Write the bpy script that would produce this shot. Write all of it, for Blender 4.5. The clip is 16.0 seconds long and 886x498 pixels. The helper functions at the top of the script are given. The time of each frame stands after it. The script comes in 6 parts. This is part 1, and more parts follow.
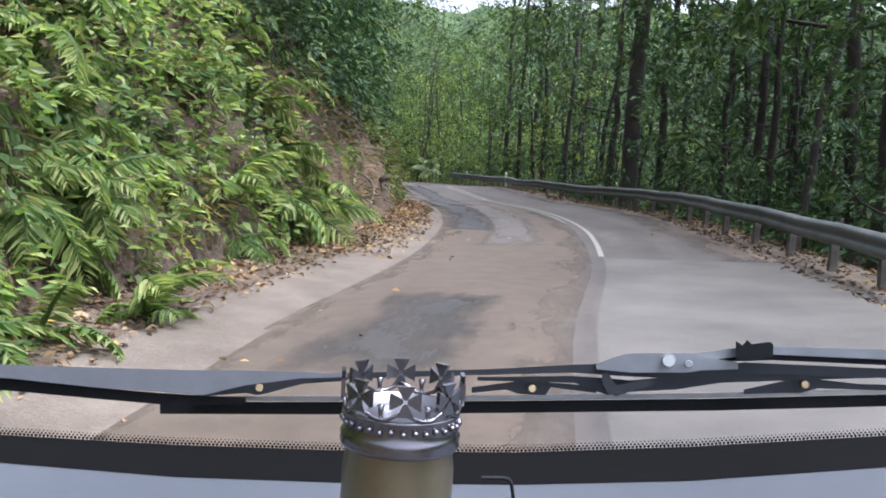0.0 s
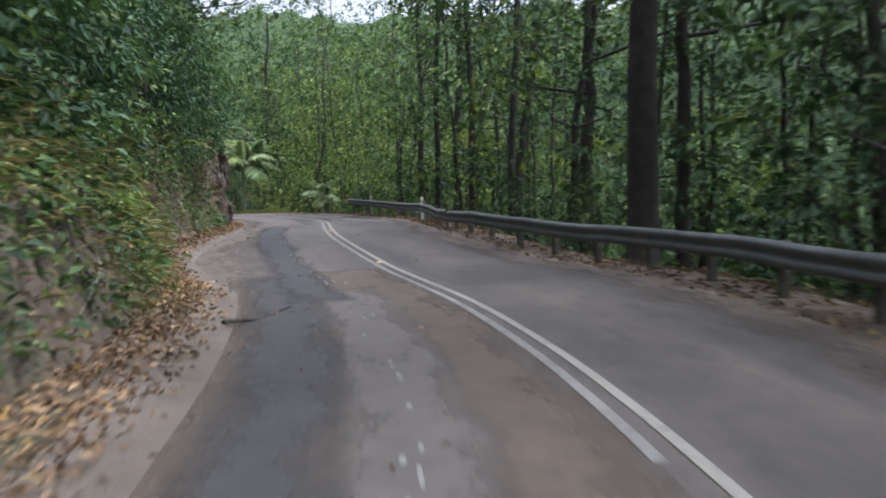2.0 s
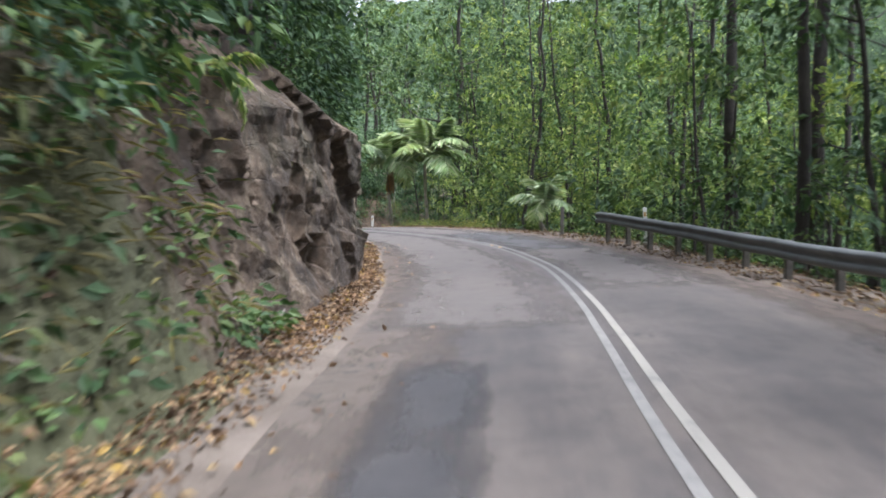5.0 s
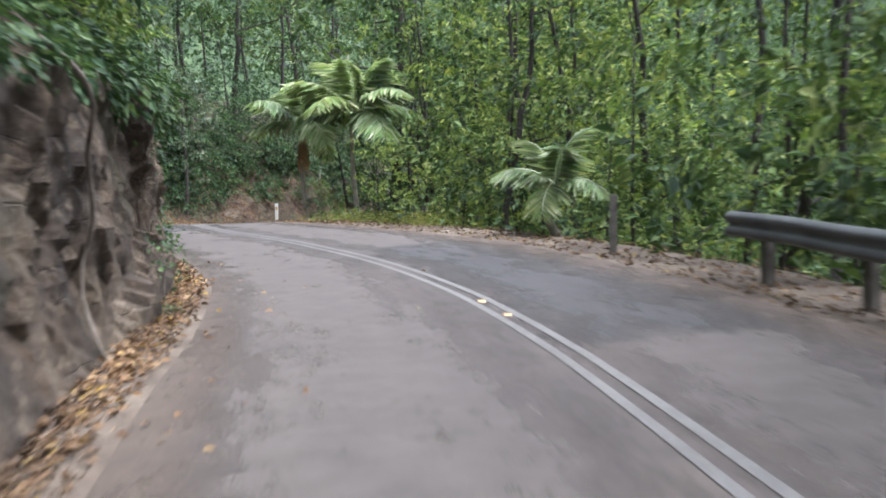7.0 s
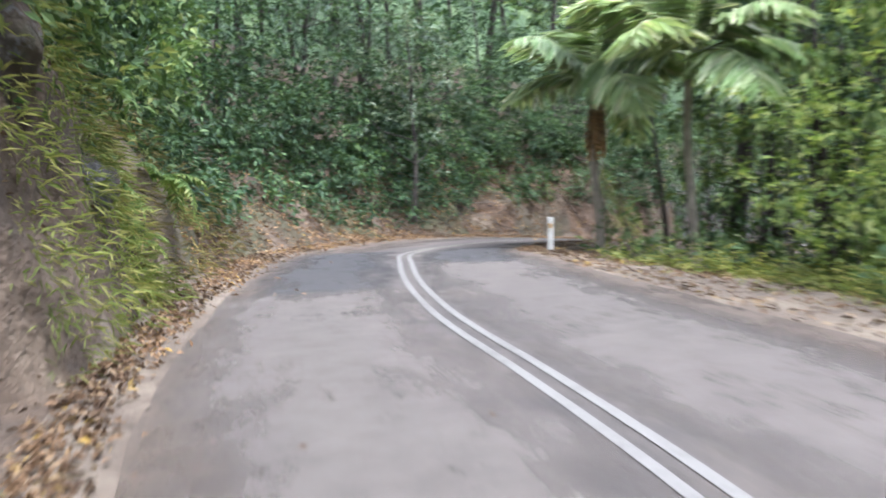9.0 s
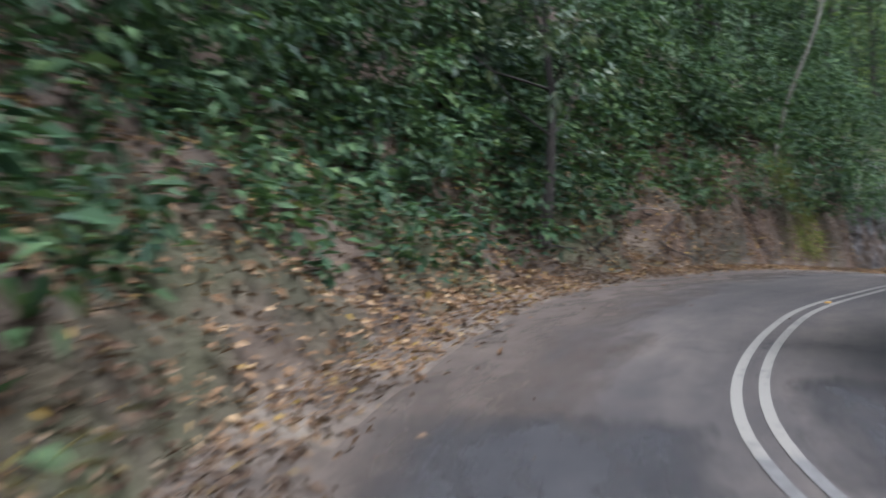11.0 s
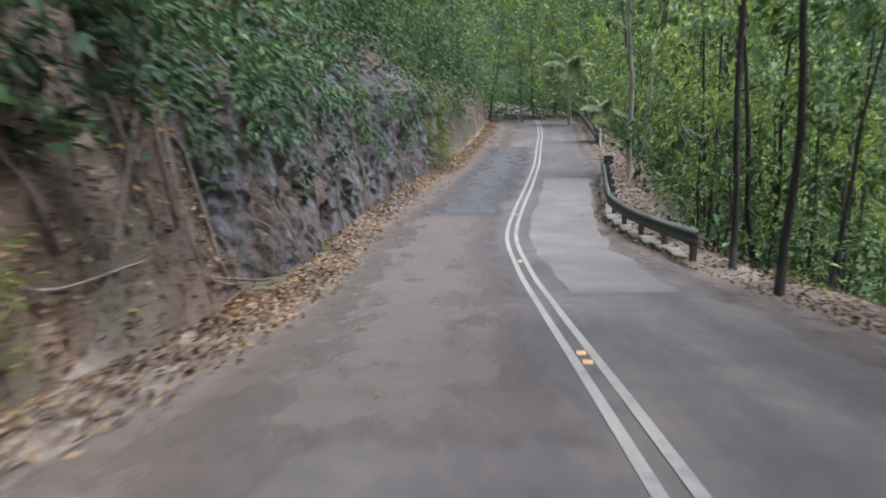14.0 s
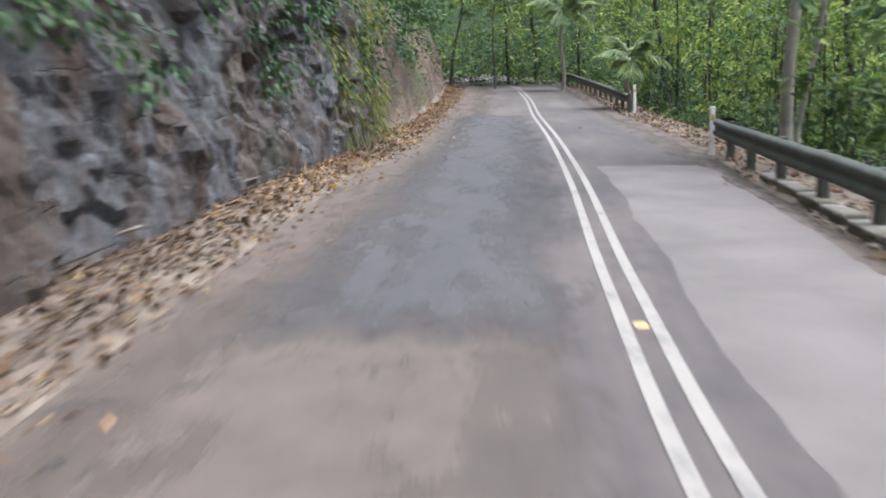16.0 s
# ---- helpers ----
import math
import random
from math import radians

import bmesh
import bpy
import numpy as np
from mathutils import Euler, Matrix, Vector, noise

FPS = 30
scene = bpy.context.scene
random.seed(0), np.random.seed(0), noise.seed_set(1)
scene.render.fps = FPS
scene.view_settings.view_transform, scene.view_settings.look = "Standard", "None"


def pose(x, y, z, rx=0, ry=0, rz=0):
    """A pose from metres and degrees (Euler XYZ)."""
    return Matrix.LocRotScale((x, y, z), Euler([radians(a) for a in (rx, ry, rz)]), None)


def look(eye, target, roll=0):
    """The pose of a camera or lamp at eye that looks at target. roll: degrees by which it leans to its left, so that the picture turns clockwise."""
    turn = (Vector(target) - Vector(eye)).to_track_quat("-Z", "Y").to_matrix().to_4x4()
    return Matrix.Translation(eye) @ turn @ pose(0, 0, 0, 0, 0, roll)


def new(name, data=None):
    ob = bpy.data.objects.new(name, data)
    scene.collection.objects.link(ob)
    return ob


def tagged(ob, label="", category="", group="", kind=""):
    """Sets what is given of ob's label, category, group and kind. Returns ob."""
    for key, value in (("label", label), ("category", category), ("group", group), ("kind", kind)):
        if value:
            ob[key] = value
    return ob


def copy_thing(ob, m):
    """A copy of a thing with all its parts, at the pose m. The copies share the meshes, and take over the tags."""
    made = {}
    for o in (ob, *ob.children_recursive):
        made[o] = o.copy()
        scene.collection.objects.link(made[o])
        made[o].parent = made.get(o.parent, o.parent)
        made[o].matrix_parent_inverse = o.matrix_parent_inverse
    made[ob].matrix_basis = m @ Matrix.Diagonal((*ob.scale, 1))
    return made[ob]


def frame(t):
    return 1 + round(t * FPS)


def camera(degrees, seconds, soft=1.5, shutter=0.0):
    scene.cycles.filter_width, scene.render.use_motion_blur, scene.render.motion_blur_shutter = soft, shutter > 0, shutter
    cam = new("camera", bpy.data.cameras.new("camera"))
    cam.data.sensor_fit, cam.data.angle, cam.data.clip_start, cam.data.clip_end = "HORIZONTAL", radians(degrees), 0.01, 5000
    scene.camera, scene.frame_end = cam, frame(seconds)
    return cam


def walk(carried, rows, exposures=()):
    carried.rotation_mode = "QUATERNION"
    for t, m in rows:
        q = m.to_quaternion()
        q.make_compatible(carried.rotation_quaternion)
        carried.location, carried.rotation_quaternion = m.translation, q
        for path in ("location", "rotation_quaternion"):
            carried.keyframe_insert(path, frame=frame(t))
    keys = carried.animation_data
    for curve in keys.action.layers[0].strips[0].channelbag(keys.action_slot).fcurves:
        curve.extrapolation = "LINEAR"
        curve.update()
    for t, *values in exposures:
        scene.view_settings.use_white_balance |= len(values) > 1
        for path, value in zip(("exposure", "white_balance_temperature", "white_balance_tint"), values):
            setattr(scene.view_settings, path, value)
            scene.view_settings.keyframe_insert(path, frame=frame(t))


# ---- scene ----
EXPO = [(t, e, k, 15) for t, e, k in ((0.0, 1.55, 5500), (1.0, 1.06, 5480), (2.0, 1.15, 5480), (3.5, 1.2, 5450), (4.2, 1.35, 5480), (6.3, 1.8, 5600), (7.0, 1.65, 5550), (8.0, 1.7, 5500), (9.0, 1.95, 5480), (9.7, 2.15, 5400), (11.8, 0.3, 5350), (12.5, 0.65, 5400), (13.0, 1.0, 5400), (14.0, 1.17, 5450), (15.5, 1.38, 5500), (16.0, 1.45, 5550))]
cam = camera(48.5, 16.0, soft=1.8, shutter=0.5)
# seconds, eye (x, y, z), yaw to the left, pitch, lean to the left
ROWS = [
    (0.0, -0.001, -0.0, 1.6, 4.39, -3.94, 3.83),
    (0.03, -0.001, -0.0, 1.6, 4.39, -3.94, 3.83),
    (0.5, -0.03, 4.606, 1.815, 0.98, -3.24, 3.37),
    (1.0, -0.0, 9.039, 1.938, -0.98, -2.94, 2.07),
    (1.5, -0.069, 13.379, 2.095, -1.66, -2.76, 1.17),
    (2.0, -0.15, 17.76, 2.247, 0.07, -2.93, -0.2),
    (2.5, -0.549, 22.218, 2.409, 2.68, -3.08, -0.76),
    (3.0, -1.059, 26.573, 2.491, 5.11, -3.41, -0.77),
    (3.5, -1.711, 30.454, 2.556, 7.64, -3.98, -1.04),
    (4.0, -2.368, 34.357, 2.572, 9.63, -4.47, -1.05),
    (4.2, -2.654, 35.907, 2.603, 10.09, -4.63, -0.86),
    (4.7, -3.476, 39.773, 2.768, 11.46, -3.3, -0.3),
    (5.2, -4.369, 43.726, 2.912, 11.46, -3.49, -0.08),
    (5.8, -5.384, 48.628, 2.945, 9.12, -4.88, -0.42),
    (6.3, -6.077, 52.887, 2.926, 7.54, -5.04, -1.14),
    (6.5, -6.291, 54.629, 2.921, 7.67, -4.97, -1.36),
    (7.0, -7.089, 59.03, 2.916, 8.42, -4.99, -1.34),
    (7.5, -8.083, 63.405, 2.885, 10.36, -5.06, -1.25),
    (8.0, -9.342, 67.582, 2.877, 13.81, -5.42, -1.45),
    (8.5, -11.023, 71.761, 2.884, 18.39, -5.39, -1.52),
    (9.0, -12.796, 75.544, 2.861, 23.38, -5.33, -1.52),
    (9.5, -14.691, 79.058, 2.796, 28.22, -5.24, -1.13),
    (9.7, -15.484, 80.401, 2.783, 29.7, -5.37, -0.98),
    (10.2, -18.049, 83.884, 2.736, 32.25, -5.52, -0.42),
    (10.8, -20.981, 88.03, 2.638, 27.19, -6.08, 0.03),
    (11.3, -22.77, 91.65, 2.507, 17.18, -6.87, 0.31),
    (11.8, -23.828, 95.445, 2.324, 7.83, -7.61, 0.58),
    (12.0, -23.749, 97.44, 2.239, 6.04, -7.75, 0.59),
    (12.5, -23.31, 102.589, 1.973, 1.71, -8.06, 1.01),
    (13.0, -22.628, 107.868, 1.593, -2.59, -8.63, 0.81),
    (13.5, -21.889, 113.004, 1.126, -5.89, -9.49, -0.14),
    (14.0, -21.169, 117.857, 0.604, -8.01, -10.44, -0.66),
    (14.5, -20.418, 122.71, 0.056, -9.23, -11.3, -0.56),
    (15.0, -19.673, 127.578, -0.555, -9.74, -12.01, -0.26),
    (15.5, -18.816, 132.542, -1.134, -10.01, -12.22, -0.41),
    (16.0, -17.93, 137.68, -1.585, -10.81, -11.24, -0.63),
]


def aimed(x, y, z, yaw, pitch, lean):
    a, b = radians(yaw), radians(pitch)
    way = Vector((-math.sin(a) * math.cos(b), math.cos(a) * math.cos(b), math.sin(b)))
    return look((x, y, z), Vector((x, y, z)) + way, lean)


walk(cam, [(r[0], aimed(*r[1:])) for r in ROWS], EXPO)

# ---- sky and sun ----
world = bpy.data.worlds.new("sky")
scene.world = world
world.use_nodes = True
sky = world.node_tree.nodes.new("ShaderNodeTexSky")
sky.sky_type, sky.sun_disc = "NISHITA", False
sky.sun_elevation, sky.sun_rotation = radians(70), radians(110)
sky.air_density, sky.dust_density = 0.7, 5.0
pale = world.node_tree.nodes.new("ShaderNodeHueSaturation")
pale.inputs["Saturation"].default_value = 0.1
world.node_tree.links.new(sky.outputs[0], pale.inputs["Color"])
world.node_tree.links.new(pale.outputs[0], world.node_tree.nodes["Background"].inputs[0])
world.node_tree.nodes["Background"].inputs[1].default_value = 0.17
sun = new("sun", bpy.data.lights.new("sun", "SUN"))
sun.data.energy, sun.data.angle, sun.data.color = 2.6, radians(14), (1.0, 0.96, 0.88)
sun.matrix_basis = look((20, -7.3, 58), (0, 0, 0))

# ---- materials ----
def nodes(name):
    m = bpy.data.materials.new(name)
    m.use_nodes = True
    t = m.node_tree
    return m, t, t.nodes["Principled BSDF"]


def noise_at(t, scale, detail=6.0, rough=0.6, coord=None, stretch=None):
    c = coord or t.nodes.new("ShaderNodeTexCoord").outputs["Object"]
    if stretch:
        k = t.nodes.new("ShaderNodeMapping")
        k.inputs["Scale"].default_value = stretch
        t.links.new(c, k.inputs["Vector"])
        c = k.outputs["Vector"]
    n = t.nodes.new("ShaderNodeTexNoise")
    n.inputs["Scale"].default_value, n.inputs["Detail"].default_value, n.inputs["Roughness"].default_value = scale, detail, rough
    t.links.new(c, n.inputs["Vector"])
    return n.outputs["Fac"]


def ramp(t, fac, stops):
    r = t.nodes.new("ShaderNodeValToRGB")
    e = r.color_ramp.elements
    while len(e) < len(stops):
        e.new(0.5)
    for k, (at, col) in zip(e, stops):
        k.position, k.color = at, (*col, 1)
    t.links.new(fac, r.inputs["Fac"])
    return r.outputs["Color"]


def mix(t, fac, a, b, how="MIX"):
    n = t.nodes.new("ShaderNodeMix")
    n.data_type, n.blend_type = "RGBA", how
    for v, s in ((fac, n.inputs[0]), (a, n.inputs[6]), (b, n.inputs[7])):
        if isinstance(v, (int, float)):
            s.default_value = v
        elif isinstance(v, tuple):
            s.default_value = (*v, 1)
        else:
            t.links.new(v, s)
    return n.outputs[2]


def bump(t, b, fac, strength, dist=0.02):
    n = t.nodes.new("ShaderNodeBump")
    n.inputs["Strength"].default_value, n.inputs["Distance"].default_value = strength, dist
    t.links.new(fac, n.inputs["Height"])
    t.links.new(n.outputs["Normal"], b.inputs["Normal"])


def step(t, fac, lo, hi):
    n = t.nodes.new("ShaderNodeMapRange")
    n.inputs["From Min"].default_value, n.inputs["From Max"].default_value = lo, hi
    t.links.new(fac, n.inputs["Value"])
    return n.outputs["Result"]


def worn(name, stops, scale, rough=0.85, fine=60.0, depth=0.4, dist=0.02, tint=None, metal=0.0):
    """A surface of two noises: stops colour the large one, the fine one gives grain and relief."""
    m, t, b = nodes(name)
    col = ramp(t, noise_at(t, scale), stops)
    g = noise_at(t, fine, 4)
    col = mix(t, 0.35, col, ramp(t, g, [(0.3, (0.25, 0.25, 0.25)), (0.7, (1, 1, 1))]), "MULTIPLY")
    if tint:
        col = mix(t, step(t, noise_at(t, scale * 0.23, 3), 0.5, 0.62), col, tint)
    t.links.new(col, b.inputs["Base Color"])
    b.inputs["Roughness"].default_value, b.inputs["Metallic"].default_value = rough, metal
    bump(t, b, g, depth, dist)
    return m


def leafy(name, stops, glow=0.35, rough=0.45):
    """Leaves: a colour of its own for each, shade between clumps painted in, and light that comes through."""
    m, t, b = nodes(name)
    r = t.nodes.new("ShaderNodeNewGeometry").outputs["Random Per Island"]
    o = t.nodes.new("ShaderNodeObjectInfo").outputs["Random"]
    col = ramp(t, r, stops)
    col = mix(t, 1.0, col, ramp(t, o, [(0.0, (0.8, 0.78, 0.76)), (1.0, (1.13, 1.0, 0.86))]), "MULTIPLY")
    # broad noise puts lit and shaded clumps of foliage into the colour
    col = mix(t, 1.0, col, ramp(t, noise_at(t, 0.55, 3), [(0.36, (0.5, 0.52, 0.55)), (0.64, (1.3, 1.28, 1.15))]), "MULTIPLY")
    t.links.new(col, b.inputs["Base Color"])
    b.inputs["Roughness"].default_value = rough + 0.15
    b.inputs["Specular IOR Level"].default_value = 0.22
    tr = t.nodes.new("ShaderNodeBsdfTranslucent")
    t.links.new(mix(t, 1.0, col, (1.0, 1.0, 0.55), "MULTIPLY"), tr.inputs["Color"])
    k = t.nodes.new("ShaderNodeMixShader")
    k.inputs[0].default_value = glow
    t.links.new(b.outputs[0], k.inputs[1])
    t.links.new(tr.outputs[0], k.inputs[2])
    t.links.new(k.outputs[0], t.nodes["Material Output"].inputs["Surface"])
    return m


def plain(name, col, rough=0.5, metal=0.0):
    m, t, b = nodes(name)
    g = noise_at(t, 35.0, 5)
    t.links.new(mix(t, 0.3, col, ramp(t, g, [(0.3, (0.45, 0.45, 0.45)), (0.75, (1, 1, 1))]), "MULTIPLY"), b.inputs["Base Color"])
    b.inputs["Roughness"].default_value, b.inputs["Metallic"].default_value = rough, metal
    bump(t, b, g, 0.15, 0.004)
    return m


SOIL = worn("soil", [(0.3, (0.032, 0.022, 0.015)), (0.5, (0.085, 0.058, 0.037)), (0.7, (0.15, 0.112, 0.076))], 0.9, 0.95, 9.0, 0.9, 0.12, tint=(0.05, 0.05, 0.02))
RED_SOIL = worn("red_soil", [(0.3, (0.034, 0.02, 0.011)), (0.5, (0.078, 0.047, 0.027)), (0.7, (0.135, 0.086, 0.052))], 1.1, 0.95, 9.0, 0.9, 0.12, tint=(0.06, 0.05, 0.03))
DIRT = worn("pale_dirt", [(0.25, (0.07, 0.053, 0.038)), (0.5, (0.115, 0.09, 0.068)), (0.75, (0.18, 0.145, 0.112))], 1.1, 0.95, 30.0, 0.8, 0.03)
FLOOR_SOIL = worn("leaf_mould", [(0.3, (0.0595, 0.0436, 0.0302)), (0.5, (0.1275, 0.097, 0.0702)), (0.7, (0.204, 0.1649, 0.1188))], 1.6, 0.95, 22.0, 0.9, 0.05)
WOODS = worn("distant_woods", [(0.3, (0.018, 0.034, 0.014)), (0.5, (0.045, 0.08, 0.028)), (0.7, (0.09, 0.13, 0.045))], 0.35, 0.95, 1.6, 1.0, 0.6)
DARK_BARK = worn("dark_bark", [(0.3, (0.0165, 0.0135, 0.0105)), (0.7, (0.0562, 0.045, 0.0345))], 3.0, 0.95, 40.0, 0.9, 0.04)
PALE_BARK = worn("pale_bark", [(0.3, (0.17, 0.15, 0.12)), (0.7, (0.36, 0.33, 0.27))], 2.0, 0.9, 30.0, 0.6, 0.02)
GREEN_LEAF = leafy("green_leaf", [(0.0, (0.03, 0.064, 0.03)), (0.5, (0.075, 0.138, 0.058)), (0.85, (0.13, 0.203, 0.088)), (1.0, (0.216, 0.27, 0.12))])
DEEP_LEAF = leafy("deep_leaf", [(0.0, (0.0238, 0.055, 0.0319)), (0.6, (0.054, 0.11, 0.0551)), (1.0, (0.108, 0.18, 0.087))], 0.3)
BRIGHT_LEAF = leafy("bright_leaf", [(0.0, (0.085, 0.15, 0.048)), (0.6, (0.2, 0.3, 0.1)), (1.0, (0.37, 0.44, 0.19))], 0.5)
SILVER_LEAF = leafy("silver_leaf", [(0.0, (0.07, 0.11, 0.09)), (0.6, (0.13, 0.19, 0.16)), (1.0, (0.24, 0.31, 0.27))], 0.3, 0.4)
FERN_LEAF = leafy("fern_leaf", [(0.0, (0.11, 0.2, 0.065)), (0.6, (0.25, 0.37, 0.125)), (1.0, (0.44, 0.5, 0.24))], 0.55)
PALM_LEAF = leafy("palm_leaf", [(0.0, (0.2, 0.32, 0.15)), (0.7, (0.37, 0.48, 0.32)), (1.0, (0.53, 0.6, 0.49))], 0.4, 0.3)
ROOT_BARK = worn("root_bark", [(0.3, (0.08, 0.062, 0.047)), (0.7, (0.2, 0.165, 0.13))], 5.0, 0.95, 40.0, 0.7, 0.02)
DRY_GRASS = leafy("dry_grass", [(0.0, (0.07, 0.075, 0.03)), (0.5, (0.15, 0.145, 0.06)), (1.0, (0.27, 0.235, 0.12))], 0.25, 0.7)
GRASS = leafy("pale_grass", [(0.0, (0.11, 0.16, 0.04)), (0.6, (0.2, 0.25, 0.08)), (1.0, (0.33, 0.34, 0.15))], 0.3, 0.6)
PALM_BARK = worn("palm_bark", [(0.3, (0.2, 0.17, 0.14)), (0.7, (0.4, 0.35, 0.29))], 4.0, 0.9, 40.0, 0.6, 0.02)
DEAD_LEAF = leafy("dead_leaf", [(0.0, (0.06, 0.038, 0.024)), (0.4, (0.14, 0.09, 0.056)), (0.75, (0.23, 0.155, 0.1)), (0.92, (0.33, 0.25, 0.17)), (1.0, (0.34, 0.24, 0.06))], 0.1, 0.8)


def math_(t, how, a, b=0.0, c=0.0):
    n = t.nodes.new("ShaderNodeMath")
    n.operation = how
    for v, k in ((a, 0), (b, 1), (c, 2)):
        if isinstance(v, (int, float)):
            n.inputs[k].default_value = v
        else:
            t.links.new(v, n.inputs[k])
    return n.outputs[0]


def asphalt(name="asphalt", over=None, middle=True, cover=0.5):
    """Old bitumen: grit, patches drawn out along the road, dust that lies thick towards the bank. A second coat of
    colours (over) lies on it in a ragged patch, thickest along the middle of its strip or along the strip's first edge."""
    m, t, b = nodes(name)
    uv = t.nodes.new("ShaderNodeUVMap")
    uv.uv_map = "UVMap"
    uv = uv.outputs["UV"]
    grit = noise_at(t, 90.0, 3)
    col = ramp(t, noise_at(t, 0.35, 5, coord=uv, stretch=(0.5, 1.6, 1)), [(0.3, (0.0400, 0.0350, 0.0324)), (0.5, (0.0716, 0.0608, 0.0532)), (0.68, (0.1112, 0.0924, 0.0776))])
    streak = ramp(t, noise_at(t, 1.0, 4, coord=uv, stretch=(0.06, 1.5, 1)), [(0.35, (0.62, 0.6, 0.6)), (0.6, (1.0, 0.97, 0.93))])
    col = mix(t, 0.8, col, streak, "MULTIPLY")
    blot = noise_at(t, 1.0, 7, 0.7, coord=uv, stretch=(1.6, 2.6, 1))
    col = mix(t, 0.55, col, ramp(t, blot, [(0.36, (0.55, 0.55, 0.56)), (0.5, (0.95, 0.94, 0.93)), (0.64, (1.25, 1.22, 1.17))]), "MULTIPLY")
    sep = t.nodes.new("ShaderNodeSeparateXYZ")
    t.links.new(uv, sep.inputs[0])
    n = t.nodes.new("ShaderNodeMath")
    n.operation = "MULTIPLY_ADD"
    t.links.new(noise_at(t, 0.7, 5, coord=uv, stretch=(0.35, 1, 1)), n.inputs[0])
    n.inputs[1].default_value = 3.7
    t.links.new(sep.outputs[1], n.inputs[2])
    dust = step(t, n.outputs[0], 0.2, -1.6)
    col = mix(t, dust, col, ramp(t, noise_at(t, 4.0), [(0.3, (0.0686, 0.0554, 0.0433)), (0.7, (0.1267, 0.1056, 0.0845))]))
    if over:
        q = t.nodes.new("ShaderNodeUVMap")
        q.uv_map = "Across"
        cut = t.nodes.new("ShaderNodeSeparateXYZ")
        t.links.new(q.outputs["UV"], cut.inputs[0])
        w = cut.outputs[0]
        if middle:
            w = math_(t, "ABSOLUTE", math_(t, "MULTIPLY_ADD", w, 2.0, -1.0))
            w = math_(t, "MAXIMUM", w, cut.outputs[1])
        w = math_(t, "MULTIPLY", math_(t, "MULTIPLY", w, w), 2.4)
        w = math_(t, "MULTIPLY_ADD", noise_at(t, 1.0, 7, 0.7, coord=uv, stretch=(0.6, 1.9, 1)), 5.0, w)
        veil = step(t, w, 2.5 + cover + 1.1, 2.5 + cover - 0.8)
        col = mix(t, 0.8, col, ramp(t, noise_at(t, 3.0), [(0.3, over[0]), (0.7, over[1])]))
    col = mix(t, 0.4, col, ramp(t, grit, [(0.3, (0.35, 0.35, 0.35)), (0.7, (1, 1, 1))]), "MULTIPLY")
    line = math_(t, "ABSOLUTE", math_(t, "SUBTRACT", noise_at(t, 0.22, 5, 0.55, coord=uv), 0.5))
    col = mix(t, mix(t, 1.0, step(t, line, 0.004, 0.0), step(t, noise_at(t, 0.11, 2, coord=uv), 0.5, 0.56), "MULTIPLY"), col, (0.022, 0.02, 0.018))
    t.links.new(col, b.inputs["Base Color"])
    b.inputs["Roughness"].default_value = 0.82
    bump(t, b, grit, 0.5, 0.008)
    if over:
        k = t.nodes.new("ShaderNodeMixShader")
        t.links.new(math_(t, "MULTIPLY", veil, 0.9), k.inputs[0])
        t.links.new(t.nodes.new("ShaderNodeBsdfTransparent").outputs[0], k.inputs[1])
        t.links.new(b.outputs[0], k.inputs[2])
        t.links.new(k.outputs[0], t.nodes["Material Output"].inputs["Surface"])
    return m


def paint(name, lo, bright=(0.19, 0.174, 0.145), bare=(0.0880, 0.0800, 0.0720)):
    m, t, b = nodes(name)
    w = math_(t, "MULTIPLY_ADD", noise_at(t, 0.6, 3), 0.35, math_(t, "MULTIPLY", noise_at(t, 7.0, 6, 0.75), 0.65))
    col = mix(t, step(t, w, lo, lo + 0.12), bright, bare)
    t.links.new(col, b.inputs["Base Color"])
    b.inputs["Roughness"].default_value = 0.7
    bump(t, b, noise_at(t, 80.0, 3), 0.3, 0.004)
    return m


ASPHALT = asphalt()
BROWN_WASH = asphalt("leaf_dust_edge", ((0.062, 0.043, 0.0285), (0.118, 0.087, 0.062)), False, 0.7)
DUSTY = asphalt("dusty_edge", ((0.066, 0.049, 0.035), (0.128, 0.1, 0.075)), False, 0.8)
PAINT = paint("road_paint", 0.52)
PAINT_OLD = paint("faded_paint", 0.46, (0.1600, 0.1504, 0.1320))
PAINT_FAINT = paint("dusty_paint", 0.47, (0.1320, 0.1248, 0.1136), (0.0896, 0.0824, 0.0744))
PALE_DUST = asphalt("dust_on_asphalt", ((0.0800, 0.0672, 0.0568), (0.1240, 0.1056, 0.0904)), True, 1.1)
PAINT_DRIPS = paint("paint_drips", 0.42, (0.1760, 0.1680, 0.1520))
BROWN_DUST = asphalt("brown_dust", ((0.0784, 0.0584, 0.0424), (0.1200, 0.0936, 0.0704)), True, 1.0)
PATCH_PALE = worn("pale_patch", [(0.3, (0.0830, 0.0710, 0.0610)), (0.7, (0.1400, 0.1220, 0.1070))], 0.8, 0.85, 90.0, 0.4, 0.006)
PATCH_WORN = worn("worn_patch", [(0.3, (0.052, 0.0455, 0.0395)), (0.5, (0.083, 0.073, 0.063)), (0.72, (0.112, 0.0985, 0.086))], 0.7, 0.85, 90.0, 0.4, 0.006)
MUD = asphalt("muddy_asphalt", ((0.058, 0.0385, 0.0235), (0.108, 0.077, 0.051)), True, 2.0)
DAMP = asphalt("damp_mud", ((0.0176, 0.0160, 0.0144), (0.0320, 0.0288, 0.0248)), True, 0.7)
